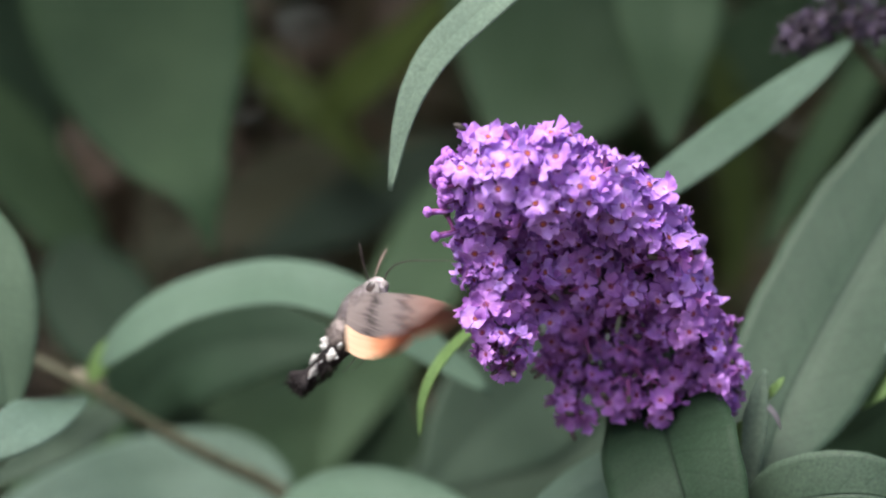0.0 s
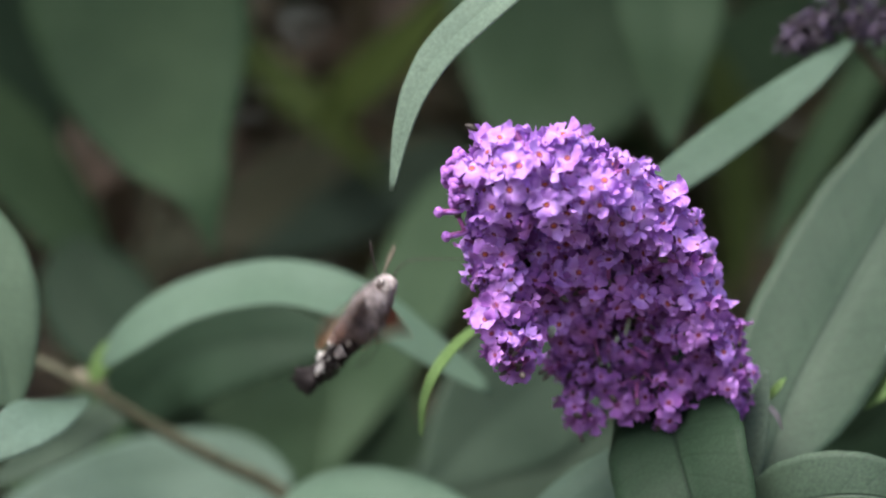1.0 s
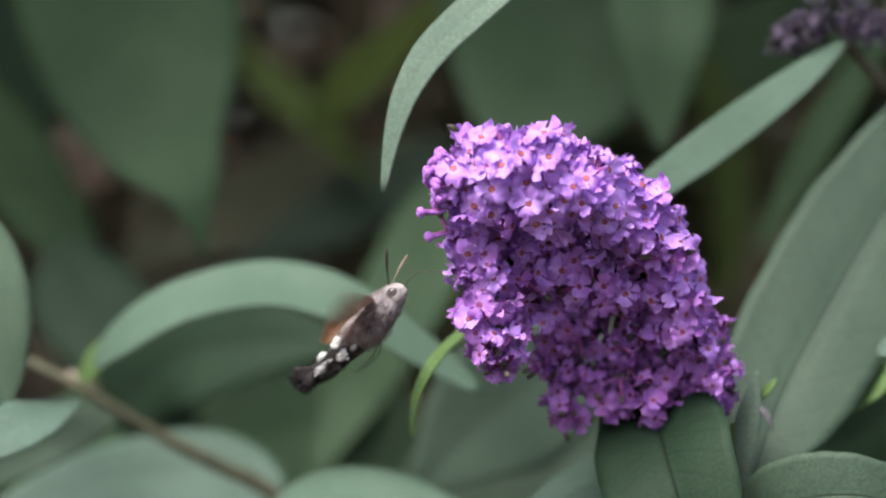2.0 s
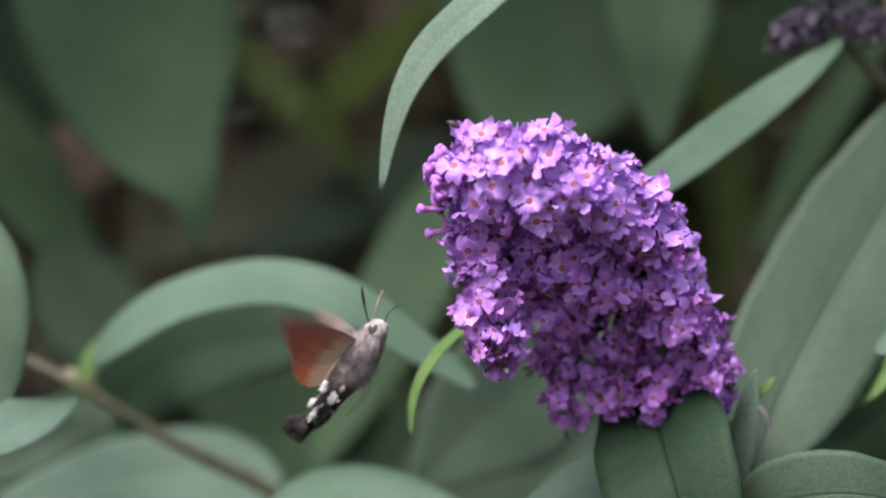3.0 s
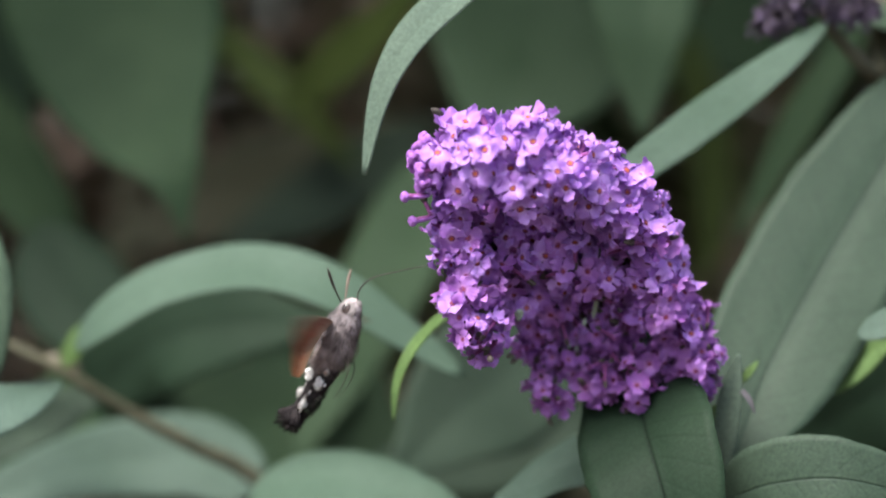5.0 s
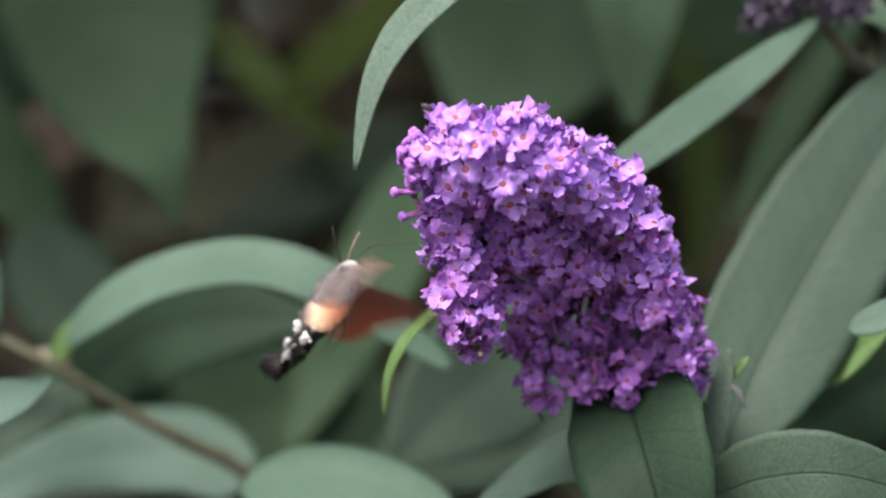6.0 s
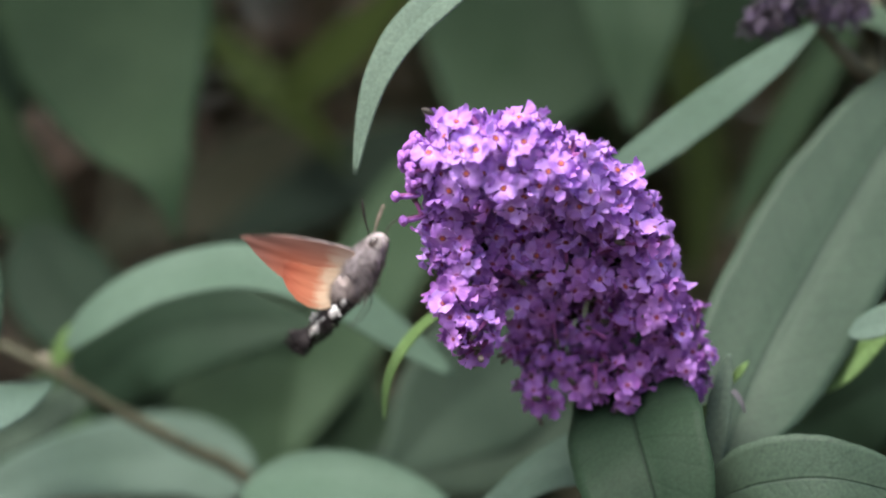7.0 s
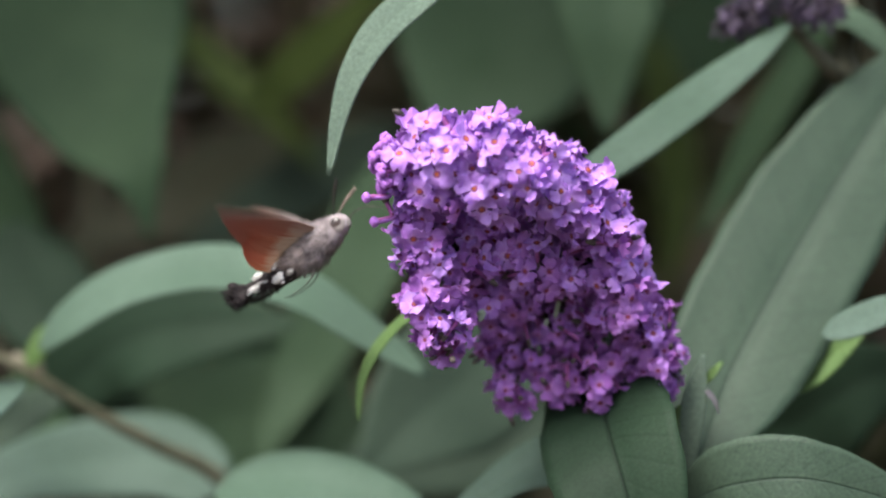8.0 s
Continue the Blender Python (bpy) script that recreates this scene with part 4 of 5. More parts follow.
def hawk_moth():
    moth = thing("hawk_moth", (0, 0, 0), "grey-brown hovering hawk moth with orange wings and black tail", "moth")
    bm = bmesh.new()
    add_ball(bm, (0.0056, 0, 0.0001), (0.0074, 0.0038, 0.0040), rough=0.06)
    fur(bm, (0.0056, 0, 0.0001), (0.0074, 0.0038, 0.0040), 4200, 0.0015, 2, thick=0.0001)
    fur(bm, (0.0030, 0, -0.0016), (0.0052, 0.0034, 0.0030), 1100, 0.0022, 12, (-0.9, 0, -0.25), 0.0001)
    part("thorax", bm, FUR_GREY, moth, "grey furry thorax")
    bm = bmesh.new()
    add_ball(bm, (0.0109, 0, 0.0004), (0.0036, 0.0027, 0.0028), rough=0.05)
    fur(bm, (0.0109, 0, 0.0004), (0.0036, 0.0027, 0.0028), 800, 0.0008, 3)
    head = part("head", bm, FUR_GREY, moth, "pale grey furry head")
    for s in (-1, 1):
        bm = bmesh.new()
        add_ball(bm, (0.0117, s * 0.0025, 0.0009), (0.0014, 0.0006, 0.0011))
        part("eye", bm, EYE, head, "glossy dark eye")
        bm = bmesh.new()
        add_ball(bm, (0.0116, s * 0.00205, 0.0004), (0.0019, 0.00085, 0.0020), rough=0.05)
        part("eye_patch", bm, FUR_PALE, head, "pale fur round the eye")
        bm = bmesh.new()
        add_ball(bm, (0.0132, s * 0.0007, -0.0004), (0.0013, 0.0007, 0.0011), rough=0.05)
        part("palp", bm, FUR_PALE, head, "pale blunt palp")
    feel = [Vector((0.0122, -0.0012, 0.0028)), Vector((0.0152, -0.0028, 0.0062)), Vector((0.0182, -0.0045, 0.0088))]
    tube("antenna", feel, (0.00016, 0.0002, 0.00034, 0.00042, 0.0002), HORN, head, "dark clubbed antenna", 6, 10)
    tube("antenna", [(0.0126, 0.0010, 0.0026), (0.0160, 0.0022, 0.0042), (0.0195, 0.0034, 0.0054)], (0.00016, 0.0002, 0.0003, 0.00036, 0.0002), HORN_TAN, head, "tan clubbed antenna", 6, 10)
    tube("proboscis", [(0.0138, 0, -0.0002), (0.0168, 0, 0.0007), (0.0207, 0, -0.0008), (0.0255, 0, -0.0062), (0.0300, 0, -0.0118)], (0.0002, 0.00016, 0.00013, 0.0001), HORN, head, "long thin dark proboscis", 6, 16)
    bm = bmesh.new()
    add_tube(bm, [(0.002, 0, 0.0), (-0.0016, 0, -0.0001), (-0.0046, 0, -0.0004)], (0.0036, 0.0037, 0.0034, 0.0028), 18, 10, 0, 0.05)
    fur(bm, (-0.0014, 0, -0.0001), (0.0045, 0.0034, 0.0034), 1300, 0.0016, 4)
    part("abdomen", bm, FUR_BROWN, moth, "brown furry upper abdomen")
    bm = bmesh.new()
    add_tube(bm, [(-0.0022, 0, -0.0010), (-0.0070, 0, -0.0008), (-0.0115, 0, 0.0), (-0.0150, 0, 0.0010)], (0.0030, 0.0028, 0.0024, 0.0020, 0.0016, 0.0012), 18, 12, 0, 0.12)
    fur(bm, (-0.0092, 0, -0.0008), (0.0060, 0.0022, 0.0022), 1100, 0.0016, 5)
    hind = part("hind_abdomen", bm, FUR_BLACK, moth, "black furry hind abdomen")
    rng = random.Random(8)
    for s in (-1, 1):
        # along the body, height, length and breadth of each patch
        for x, z, r, wide in ((-0.0054, 0.0015, 0.0017, 0.62), (-0.0064, -0.0014, 0.0014, 0.6), (-0.0030, -0.0018, 0.0006, 0.5), (-0.0103, 0.0018, 0.0014, 0.36), (-0.0120, 0.0000, 0.0020, 0.26), (-0.0094, -0.0022, 0.0006, 0.4)):
            bm = bmesh.new()
            reach = 0.0028 - 0.00015 * (-x * 1000 - 4)
            c = (x, s * math.sqrt(max(0.3e-6, reach * reach - (z + 0.0006 - 0.1 * max(0, -x - 0.007)) ** 2)) * 1.16, z)
            for _ in range(26):
                at = (c[0] + rng.gauss(0, 0.55) * r, c[1] + rng.gauss(0, 0.12) * r, c[2] + rng.gauss(0, 0.65) * r * wide)
                add_ball(bm, at, (r * rng.uniform(0.2, 0.5), r * 0.16, r * wide * rng.uniform(0.14, 0.32)), 0, 8, 0.6)
            fur(bm, c, (r * 0.8, r * 0.2, r * wide * 0.8), 110, 0.0011, int(1000 - x * 1e5), (-1.0, s * 0.1, 0.15 if z > -0.001 else -0.2), 0.0001)
            part("white_tuft", bm, FUR_WHITE, hind, "white side tuft")
    # the fan of long hair scales at the end, in a broad lower and a shorter upper lobe
    for k in range(13):
        a = (k % 3 - 1) * 0.8 + rng.uniform(-0.2, 0.2)
        up = (k // 3 - 1.7) / 1.9
        far = -0.0186 + 0.0016 * abs(up) + rng.uniform(-0.0004, 0.0004)
        bm = bmesh.new()
        add_tube(bm, [(-0.0138, 0.0006 * a, 0.0008), (-0.0164, 0.0014 * a, 0.0011 + 0.0016 * up), (far - 0.0006, 0.0018 * a, 0.0012 + 0.0027 * up)], (0.0008, 0.0010, 0.0010, 0.0004), 7, 6, 0, 0.4)
        fur(bm, (-0.0172, 0.0016 * a, 0.0011 + 0.0017 * up), (0.0020, 0.0007, 0.0008), 60, 0.0016, 30 + k, (-0.9, 0, 0.5 * up))
        part("tail_tuft", bm, FUR_BLACK, hind)
    for s in (-1, 1):
        tube("leg", [(0.002, s * 0.002, -0.0040), (-0.0005, s * 0.0032, -0.0062), (-0.0052, s * 0.003, -0.0066), (-0.0080, s * 0.0026, -0.0060)], (0.00014, 0.00014, 0.0001, 0.00006), HORN, moth, "thin dark trailing leg", 6, 12)
    wings = []
    for s in (-1, 1):
        wing = part("forewing", wing_sheet(FOREWING, s), [FORE_TOP, FORE_LOW], moth, "narrow forewing, grey-brown above and rusty below")
        low = part("hindwing", wing_sheet(HINDWING, s), [HIND_TOP, HIND_LOW], wing, "small bright orange hindwing")
        low.location.z -= 0.00015
        wings.append(wing)
    return moth, wings


moth, wings = hawk_moth()
for piece in moth.children_recursive:
    if piece.name.split(".")[0] not in ("forewing", "hindwing"):
        piece.data.transform(Matrix.Scale(0.95, 4))


# ---- what moves ----
def hover(x, y, z, pitch, yaw):
    """The moth's pose: nose up by pitch, turned towards the viewer by yaw below zero."""
    return pose(x - 0.0006, y, z) @ pose(0, 0, 0, 0, 0, yaw) @ pose(0, 0, 0, 0, -pitch, 0)


def stroke(side, lift, sweep):
    return pose(0.0052, side * 0.0028, 0.0021, side * lift) @ pose(0, 0, 0, 0, 0, -side * sweep)


def motions():
    sway = [
        (0.0, pose(0.06410, 0.94500, 1.15452, 0, 0.000, 0)),
        (0.5, pose(0.06449, 0.94500, 1.15428, 0, 0.248, 0)),
        (1.0, pose(0.06551, 0.94500, 1.15378, 0, 0.696, 0)),
        (1.5, pose(0.06420, 0.94500, 1.15448, 0, -0.079, 0)),
        (3.0, pose(0.06452, 0.94500, 1.15488, 0, 0.112, 0)),
        (3.5, pose(0.06457, 0.94500, 1.15452, 0, -0.247, 0)),
        (4.0, pose(0.06454, 0.94500, 1.15439, 0, 0.005, 0)),
        (4.5, pose(0.06467, 0.94500, 1.15434, 0, 0.140, 0)),
        (6.0, pose(0.06447, 0.94500, 1.15416, 0, 0.115, 0)),
        (6.5, pose(0.06436, 0.94500, 1.15453, 0, 0.121, 0)),
        (7.0, pose(0.06462, 0.94500, 1.15412, 0, 0.243, 0)),
        (7.5, pose(0.06408, 0.94500, 1.15448, 0, 0.028, 0)),
        (8.0, pose(0.06421, 0.94500, 1.15438, 0, -0.084, 0)),
    ]
    walk(spray, sway)
    first = sway[0][1].inverted()
    rest = Matrix.Translation(bug.location)
    walk(bug, [(t, m @ first @ rest) for t, m in sway])
    walk(moth, [
        (0.00, hover(-0.0202, 0.9250, 1.1825, 50.6, -22.0)),
        (0.10, hover(-0.0203, 0.9250, 1.1833, 54.2, -22.0)),
        (0.20, hover(-0.0215, 0.9250, 1.1834, 49.0, -22.0)),
        (0.30, hover(-0.0211, 0.9250, 1.1832, 40.2, -22.0)),
        (0.40, hover(-0.0190, 0.9250, 1.1825, 51.5, -22.0)),
        (0.50, hover(-0.0186, 0.9250, 1.1815, 54.4, -22.0)),
        (0.60, hover(-0.0178, 0.9250, 1.1799, 46.2, -22.0)),
        (0.70, hover(-0.0161, 0.9250, 1.1789, 47.9, -22.0)),
        (0.80, hover(-0.0141, 0.9250, 1.1780, 51.7, -20.4)),
        (0.90, hover(-0.0151, 0.9250, 1.1785, 45.9, -18.8)),
        (1.00, hover(-0.0188, 0.9250, 1.1832, 50.0, -17.2)),
        (1.10, hover(-0.0204, 0.9250, 1.1876, 43.9, -15.6)),
        (1.20, hover(-0.0188, 0.9250, 1.1886, 35.3, -14.0)),
        (1.30, hover(-0.0174, 0.9250, 1.1872, 50.9, -13.0)),
        (1.40, hover(-0.0174, 0.9250, 1.1864, 42.5, -12.0)),
        (1.50, hover(-0.0167, 0.9250, 1.1855, 52.9, -11.0)),
        (1.60, hover(-0.0178, 0.9250, 1.1846, 49.3, -10.0)),
        (1.70, hover(-0.0174, 0.9250, 1.1833, 39.0, -10.0)),
        (1.97, hover(-0.0158, 0.9250, 1.1825, 43.4, -10.0)),
        (2.25, hover(-0.0185, 0.9250, 1.1793, 45.7, -10.0)),
        (2.52, hover(-0.0213, 0.9250, 1.1756, 45.6, -10.0)),
        (2.80, hover(-0.0196, 0.9250, 1.1733, 48.9, -10.0)),
        (2.90, hover(-0.0191, 0.9250, 1.1729, 46.5, -10.0)),
        (3.00, hover(-0.0184, 0.9250, 1.1730, 52.1, -10.0)),
        (3.10, hover(-0.0181, 0.9250, 1.1740, 55.0, -10.0)),
        (3.20, hover(-0.0208, 0.9250, 1.1750, 60.9, -10.0)),
        (3.30, hover(-0.0238, 0.9250, 1.1747, 49.5, -10.0)),
        (3.40, hover(-0.0228, 0.9250, 1.1732, 39.2, -10.0)),
        (3.50, hover(-0.0202, 0.9250, 1.1710, 49.4, -10.0)),
        (3.60, hover(-0.0185, 0.9250, 1.1706, 55.7, -10.0)),
        (3.70, hover(-0.0189, 0.9250, 1.1710, 55.7, -10.0)),
        (3.80, hover(-0.0182, 0.9250, 1.1720, 38.9, -10.0)),
        (3.90, hover(-0.0141, 0.9250, 1.1712, 50.0, -10.0)),
        (4.00, hover(-0.0133, 0.9250, 1.1701, 56.9, -10.0)),
        (4.10, hover(-0.0142, 0.9250, 1.1711, 55.0, -10.0)),
        (4.20, hover(-0.0149, 0.9250, 1.1722, 44.7, -10.0)),
        (4.30, hover(-0.0138, 0.9250, 1.1718, 46.3, -10.0)),
        (4.40, hover(-0.0153, 0.9250, 1.1698, 66.5, -10.0)),
        (4.50, hover(-0.0185, 0.9250, 1.1690, 53.6, -10.0)),
        (4.60, hover(-0.0190, 0.9250, 1.1704, 44.3, -10.0)),
        (4.70, hover(-0.0182, 0.9250, 1.1701, 59.4, -10.0)),
        (4.97, hover(-0.0187, 0.9250, 1.1728, 62.2, -11.9)),
        (5.25, hover(-0.0166, 0.9250, 1.1762, 61.1, -16.0)),
        (5.53, hover(-0.0146, 0.9250, 1.1784, 57.5, -20.1)),
        (5.80, hover(-0.0151, 0.9250, 1.1782, 59.1, -22.0)),
        (5.90, hover(-0.0163, 0.9250, 1.1796, 53.1, -22.0)),
        (6.00, hover(-0.0184, 0.9250, 1.1816, 50.8, -22.0)),
        (6.10, hover(-0.0195, 0.9250, 1.1849, 43.1, -22.0)),
        (6.20, hover(-0.0172, 0.9250, 1.1849, 34.2, -22.0)),
        (6.30, hover(-0.0138, 0.9250, 1.1837, 46.0, -22.0)),
        (6.40, hover(-0.0126, 0.9250, 1.1838, 51.9, -22.0)),
        (6.50, hover(-0.0129, 0.9250, 1.1846, 51.7, -22.0)),
        (6.60, hover(-0.0120, 0.9250, 1.1846, 39.3, -22.0)),
        (6.70, hover(-0.0084, 0.9250, 1.1842, 51.1, -19.5)),
        (6.80, hover(-0.0080, 0.9250, 1.1843, 52.6, -17.0)),
        (6.90, hover(-0.0092, 0.9250, 1.1854, 48.7, -14.5)),
        (7.00, hover(-0.0123, 0.9250, 1.1885, 52.6, -12.0)),
        (7.10, hover(-0.0148, 0.9250, 1.1917, 42.9, -11.8)),
        (7.20, hover(-0.0161, 0.9250, 1.1925, 45.8, -11.6)),
        (7.30, hover(-0.0158, 0.9250, 1.1932, 40.8, -11.4)),
        (7.40, hover(-0.0142, 0.9250, 1.1942, 49.9, -11.2)),
        (7.50, hover(-0.0152, 0.9250, 1.1952, 54.2, -11.0)),
        (7.60, hover(-0.0183, 0.9250, 1.1968, 48.0, -10.8)),
        (7.70, hover(-0.0200, 0.9250, 1.1977, 47.8, -10.6)),
        (7.80, hover(-0.0207, 0.9250, 1.1969, 37.8, -10.4)),
        (7.90, hover(-0.0191, 0.9250, 1.1959, 43.3, -10.2)),
        (8.00, hover(-0.0174, 0.9250, 1.1950, 36.2, -10.0)),
    ])
    for side, wing in zip((-1, 1), wings):
        # seconds; lift and forward sweep, and what the wing on the viewer's side adds to both, in degrees
        walk(wing, [(t, stroke(side, a + c * (side < 0), b + d * (side < 0))) for t, a, b, c, d in (
            (0.000, -45, 30, -25, 15),
            (0.033, -19, 29, -25, 15),
            (0.067, -64, 28, -5, 25),
            (0.100, -38, 28, -5, 25),
            (0.133, -12, 23, -5, 25),
            (0.167, -44, 19, 0, 0),
            (0.200, -18, 15, 0, 0),
            (0.233, 8, 17, 0, 0),
            (0.267, -21, 19, 0, 0),
            (0.300, 5, 22, 0, 0),
            (0.333, 29, 16, 0, 0),
            (0.367, -36, 10, 0, 0),
            (0.400, -12, 5, 0, 0),
            (0.433, 14, 9, 0, 0),
            (0.467, -51, 13, 0, 0),
            (0.500, -25, 18, 0, 0),
            (0.533, 0, 21, 0, 0),
            (0.567, -65, 24, -8, 5),
            (0.600, -40, 28, -8, 5),
            (0.633, -14, 28, -8, 5),
            (0.667, -66, 28, -15, 9),
            (0.700, -40, 28, -15, 9),
            (0.733, -14, 15, -15, 9),
            (0.767, -11, 2, 0, 0),
            (0.800, 15, -10, 0, 0),
            (0.833, 41, -6, 0, 0),
            (0.867, 4, -2, 0, 0),
            (0.900, 30, 2, 0, 0),
            (0.933, 43, 0, 0, 0),
            (0.967, -23, -2, 0, 0),
            (1.000, -10, -5, 0, 0),
            (1.033, 16, -3, 0, 0),
            (1.067, -44, -1, 0, 0),
            (1.100, -18, 0, 0, 0),
            (1.133, 8, 1, 0, 0),
            (1.167, -48, 3, 0, 0),
            (1.200, -22, 5, 0, 0),
            (1.233, 4, 1, 0, 0),
            (1.267, 4, -3, 0, 0),
            (1.300, 30, -7, 0, 0),
            (1.333, 50, -4, 0, 0),
            (1.367, -15, -1, 0, 0),
            (1.400, 5, 2, 0, 0),
            (1.433, 31, -2, 0, 0),
            (1.467, 54, -7, 0, 0),
            (1.500, 80, -12, 0, 0),
            (1.533, 90, -11, 0, 0),
            (1.567, 38, -10, 0, 0),
            (1.600, 63, -10, 0, 0),
            (1.633, 89, -10, 0, 0),
            (1.667, 32, -11, 0, 0),
            (1.700, 58, -12, 0, 0),
            (1.733, 67, -1, 0, 0),
            (1.767, 1, 9, 0, 0),
            (1.800, 10, 20, 0, 0),
            (1.833, 13, 28, 0, 0),
            (1.867, -53, 36, 0, 0),
            (1.900, -50, 45, 0, 0),
            (1.933, -24, 33, 0, 0),
            (1.967, -21, 21, 0, 0),
            (2.000, 5, 10, 0, 0),
            (2.033, 31, 2, 0, 0),
            (2.067, 49, -4, 0, 0),
            (2.100, 75, -12, 0, 0),
            (2.133, 75, -1, 0, 0),
            (2.167, 9, 9, 0, 0),
            (2.200, 10, 20, 0, 0),
            (2.233, 13, 28, 0, 0),
            (2.267, -53, 36, 0, 0),
            (2.300, -50, 45, 0, 0),
            (2.333, -24, 33, 0, 0),
            (2.367, -21, 21, 0, 0),
            (2.400, 5, 10, 0, 0),
            (2.433, 31, 2, 0, 0),
            (2.467, 49, -4, 0, 0),
            (2.500, 75, -12, 0, 0),
            (2.533, 75, -1, 0, 0),
            (2.567, 9, 9, 0, 0),
            (2.600, 10, 20, 0, 0),
            (2.633, 13, 28, 0, 0),
            (2.667, -53, 36, 0, 0),
            (2.700, -50, 45, 0, 0),
            (2.733, -24, 31, 0, 0),
            (2.767, -4, 18, 0, 0),
            (2.800, 22, 5, 0, 0),
            (2.833, 48, 3, 0, 0),
            (2.867, -1, 1, 0, 0),
            (2.900, 25, 0, 0, 0),
            (2.933, 51, 0, 0, 0),
            (2.967, 12, 1, 0, 0),
            (3.000, 34, 2, 0, 0),
            (3.033, 58, 0, 0, 0),
            (3.067, 16, -2, 0, 0),
            (3.100, 42, -5, 0, 0),
            (3.133, 68, -5, 0, 0),
            (3.167, 56, -6, 0, 0),
            (3.200, 82, -7, 0, 0),
            (3.233, 90, -4, 0, 0),
            (3.267, 27, -1, 0, 0),
            (3.300, 38, 2, 0, 0),
            (3.333, 62, 0, 0, 0),
            (3.367, -4, 0, 0, 0),
            (3.400, 20, -2, 0, 0),
            (3.433, 46, -3, 0, 0),
            (3.467, -6, -5, 0, 0),
            (3.500, 20, -7, 0, 0),
            (3.533, 46, -8, 0, 0),
            (3.567, 4, -9, 0, 0),
            (3.600, 30, -10, 0, 0),
            (3.633, 55, -6, 0, 0),
            (3.667, -10, -3, 0, 0),
            (3.700, 15, 0, 0, 0),
            (3.733, 20, 6, 0, 0),
            (3.767, -45, 13, 0, 0),
            (3.800, -40, 20, 0, 0),
            (3.833, -14, 11, 0, 0),
            (3.867, -56, 3, 0, 0),
            (3.900, -30, -5, 0, 0),
            (3.933, -4, -2, 0, 0),
            (3.967, -8, 0, 0, 0),
            (4.000, 11, 2, 0, 0),
            (4.033, 36, 3, 0, 0),
            (4.067, -19, 4, 0, 0),
            (4.100, 7, 5, 0, 0),
            (4.133, 33, 5, 0, 0),
            (4.167, -16, 5, 0, 0),
            (4.200, 10, 5, 0, 0),
            (4.233, 36, 2, 0, 0),
            (4.267, -16, 0, 0, 0),
            (4.300, 10, -2, 0, 0),
            (4.333, 36, -3, 0, 0),
            (4.367, 37, -4, 0, 0),
            (4.400, 63, -5, 0, 0),
            (4.433, 80, -4, 0, 0),
            (4.467, 14, -3, 0, 0),
            (4.500, 25, -2, 0, 0),
            (4.533, 50, -5, 0, 0),
            (4.567, 2, -8, 0, 0),
            (4.600, 28, -12, 0, 0),
            (4.633, 54, -9, 0, 0),
            (4.667, 22, -7, 0, 0),
            (4.700, 48, -5, 0, 0),
            (4.733, 62, 3, 0, 0),
            (4.767, -4, 11, 0, 0),
            (4.800, 10, 20, 0, 0),
            (4.833, 13, 28, 0, 0),
            (4.867, -53, 36, 0, 0),
            (4.900, -50, 45, 0, 0),
            (4.933, -24, 33, 0, 0),
            (4.967, -21, 21, 0, 0),
            (5.000, 5, 10, 0, 0),
            (5.033, 31, 2, 0, 0),
            (5.067, 49, -4, 0, 0),
            (5.100, 75, -12, 0, 0),
            (5.133, 75, -1, 0, 0),
            (5.167, 9, 9, 0, 0),
            (5.200, 10, 20, 0, 0),
            (5.233, 13, 28, 0, 0),
            (5.267, -53, 36, 0, 0),
            (5.300, -50, 45, 0, 0),
            (5.333, -24, 33, 0, 0),
            (5.367, -21, 21, 0, 0),
            (5.400, 5, 10, 0, 0),
            (5.433, 31, 2, 0, 0),
            (5.467, 49, -4, 0, 0),
            (5.500, 75, -12, 0, 0),
            (5.533, 75, -1, 0, 0),
            (5.567, 9, 9, 0, 0),
            (5.600, 10, 20, 0, 0),
            (5.633, 13, 28, 0, 0),
            (5.667, -53, 36, 0, 0),
            (5.700, -50, 45, 0, 0),
            (5.733, -24, 35, 0, 0),
            (5.767, -56, 25, 0, 10),
            (5.800, -30, 15, 0, 10),
            (5.833, -4, 17, 0, 10),
            (5.867, -61, 19, 0, 0),
            (5.900, -35, 22, 0, 0),
            (5.933, -9, 21, 0, 0),
            (5.967, -68, 20, 5, 30),
            (6.000, -42, 20, 5, 30),
            (6.033, -16, 20, 5, 30),
            (6.067, -74, 20, 0, 0),
            (6.100, -48, 20, 0, 0),
            (6.133, -22, 20, 0, 0),
            (6.167, -38, 20, 0, 0),
            (6.200, -12, 20, 0, 0),
            (6.233, 14, 20, 0, 0),
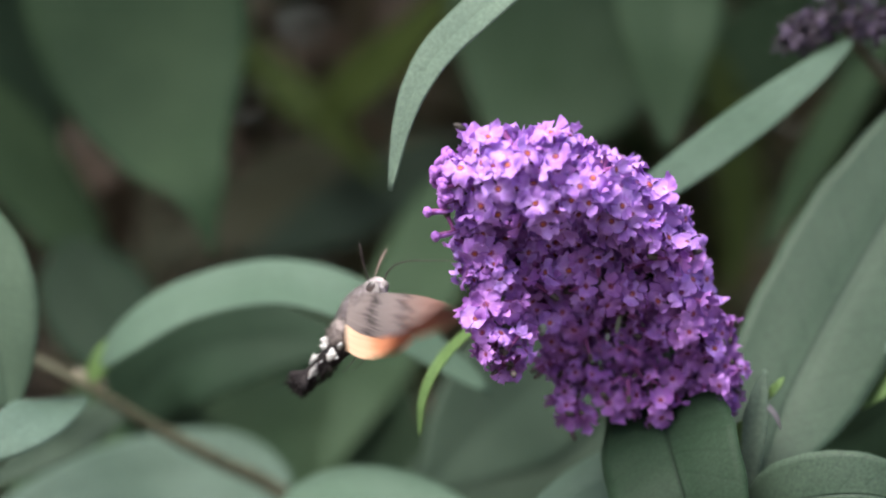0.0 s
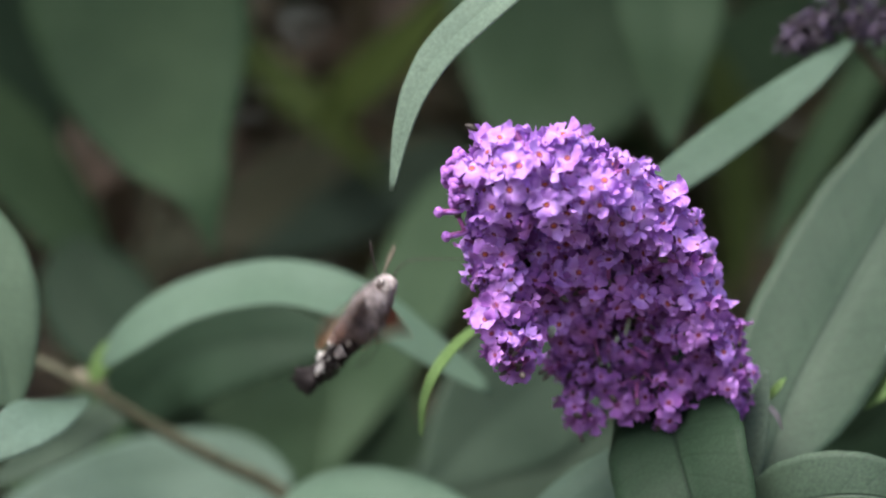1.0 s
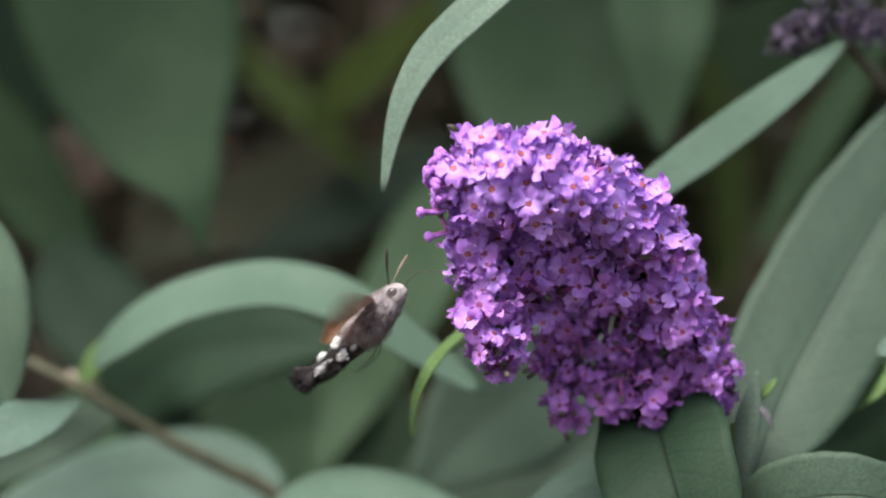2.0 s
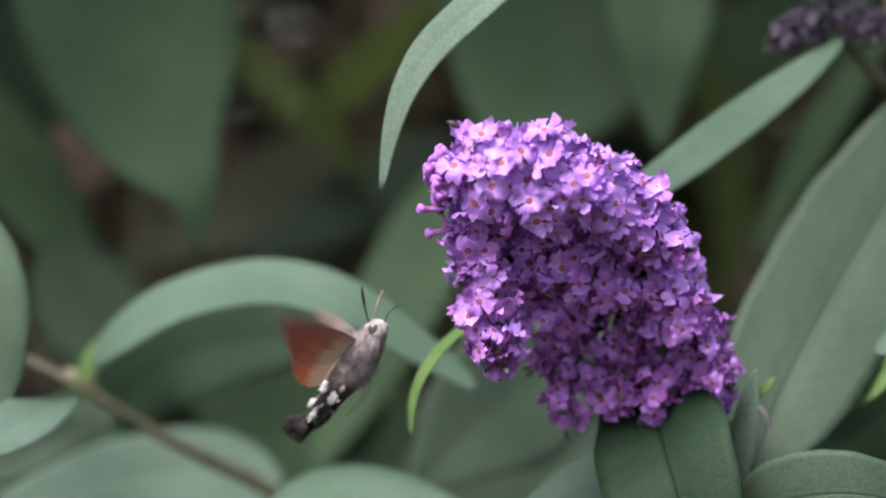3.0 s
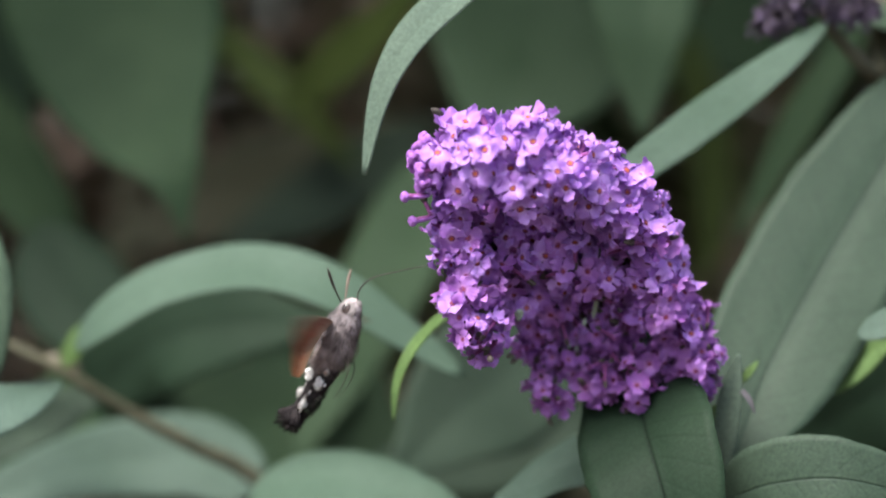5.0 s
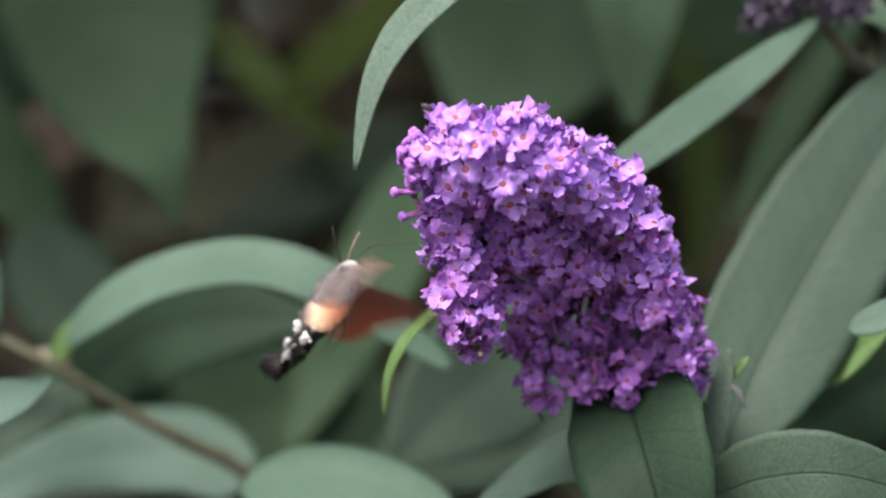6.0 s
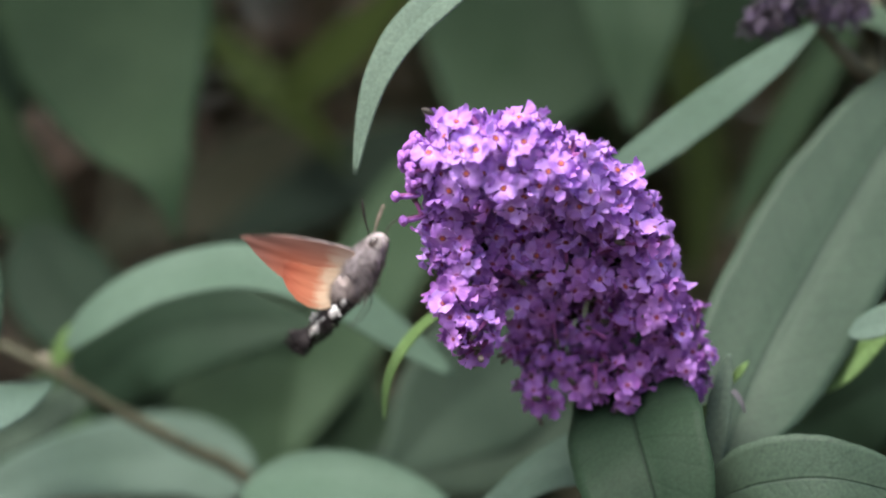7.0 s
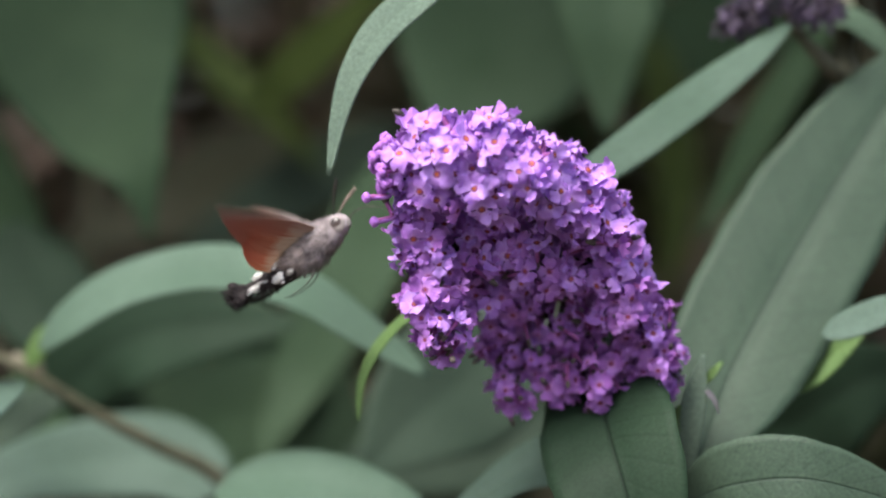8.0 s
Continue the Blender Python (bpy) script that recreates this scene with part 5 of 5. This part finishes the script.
            (6.267, -48, 20, 0, 0),
            (6.300, -22, 20, 0, 0),
            (6.333, 4, 20, 0, 0),
            (6.367, -54, 20, -3, 18),
            (6.400, -28, 20, -3, 18),
            (6.433, -2, 16, -3, 18),
            (6.467, -61, 13, 6, 8),
            (6.500, -35, 10, 6, 8),
            (6.533, -9, 10, 6, 8),
            (6.567, -58, 10, -20, 12),
            (6.600, -32, 10, -20, 12),
            (6.633, -6, 7, -20, 12),
            (6.667, -19, 4, 0, 0),
            (6.700, 7, 2, 0, 0),
            (6.733, 33, -1, 0, 0),
            (6.767, -1, -4, 0, 0),
            (6.800, 25, -7, 0, 0),
            (6.833, 51, -7, 0, 0),
            (6.867, -1, -7, 0, 0),
            (6.900, 25, -7, 0, 0),
            (6.933, 51, -10, 0, 0),
            (6.967, 49, -14, 0, 0),
            (7.000, 75, -18, 0, 0),
            (7.033, 84, -18, 0, 0),
            (7.067, 18, -18, 0, 0),
            (7.100, 28, -18, 0, 0),
            (7.133, 54, -15, 0, 0),
            (7.167, 54, -12, 0, 0),
            (7.200, 80, -10, 0, 0),
            (7.233, 90, -11, 0, 0),
            (7.267, 37, -13, 0, 0),
            (7.300, 60, -15, 0, 0),
            (7.333, 86, -14, 0, 0),
            (7.367, 54, -13, 0, 0),
            (7.400, 80, -12, 0, 0),
            (7.433, 90, -11, 0, 0),
            (7.467, 54, -10, 0, 0),
            (7.500, 80, -10, 0, 0),
            (7.533, 90, -10, 0, 0),
            (7.567, 38, -10, 0, 0),
            (7.600, 63, -10, 0, 0),
            (7.633, 88, -10, 0, 0),
            (7.667, 22, -10, 0, 0),
            (7.700, 48, -10, 0, 0),
            (7.733, 67, -8, 0, 0),
            (7.767, 1, -6, 0, 0),
            (7.800, 20, -5, 0, 0),
            (7.833, 46, -7, 0, 0),
            (7.867, 34, -9, 0, 0),
            (7.900, 60, -12, 0, 0),
            (7.933, 83, -14, 0, 0),
            (7.967, 17, -17, 0, 0),
            (8.000, 40, -20, 0, 0),
        )])


motions()
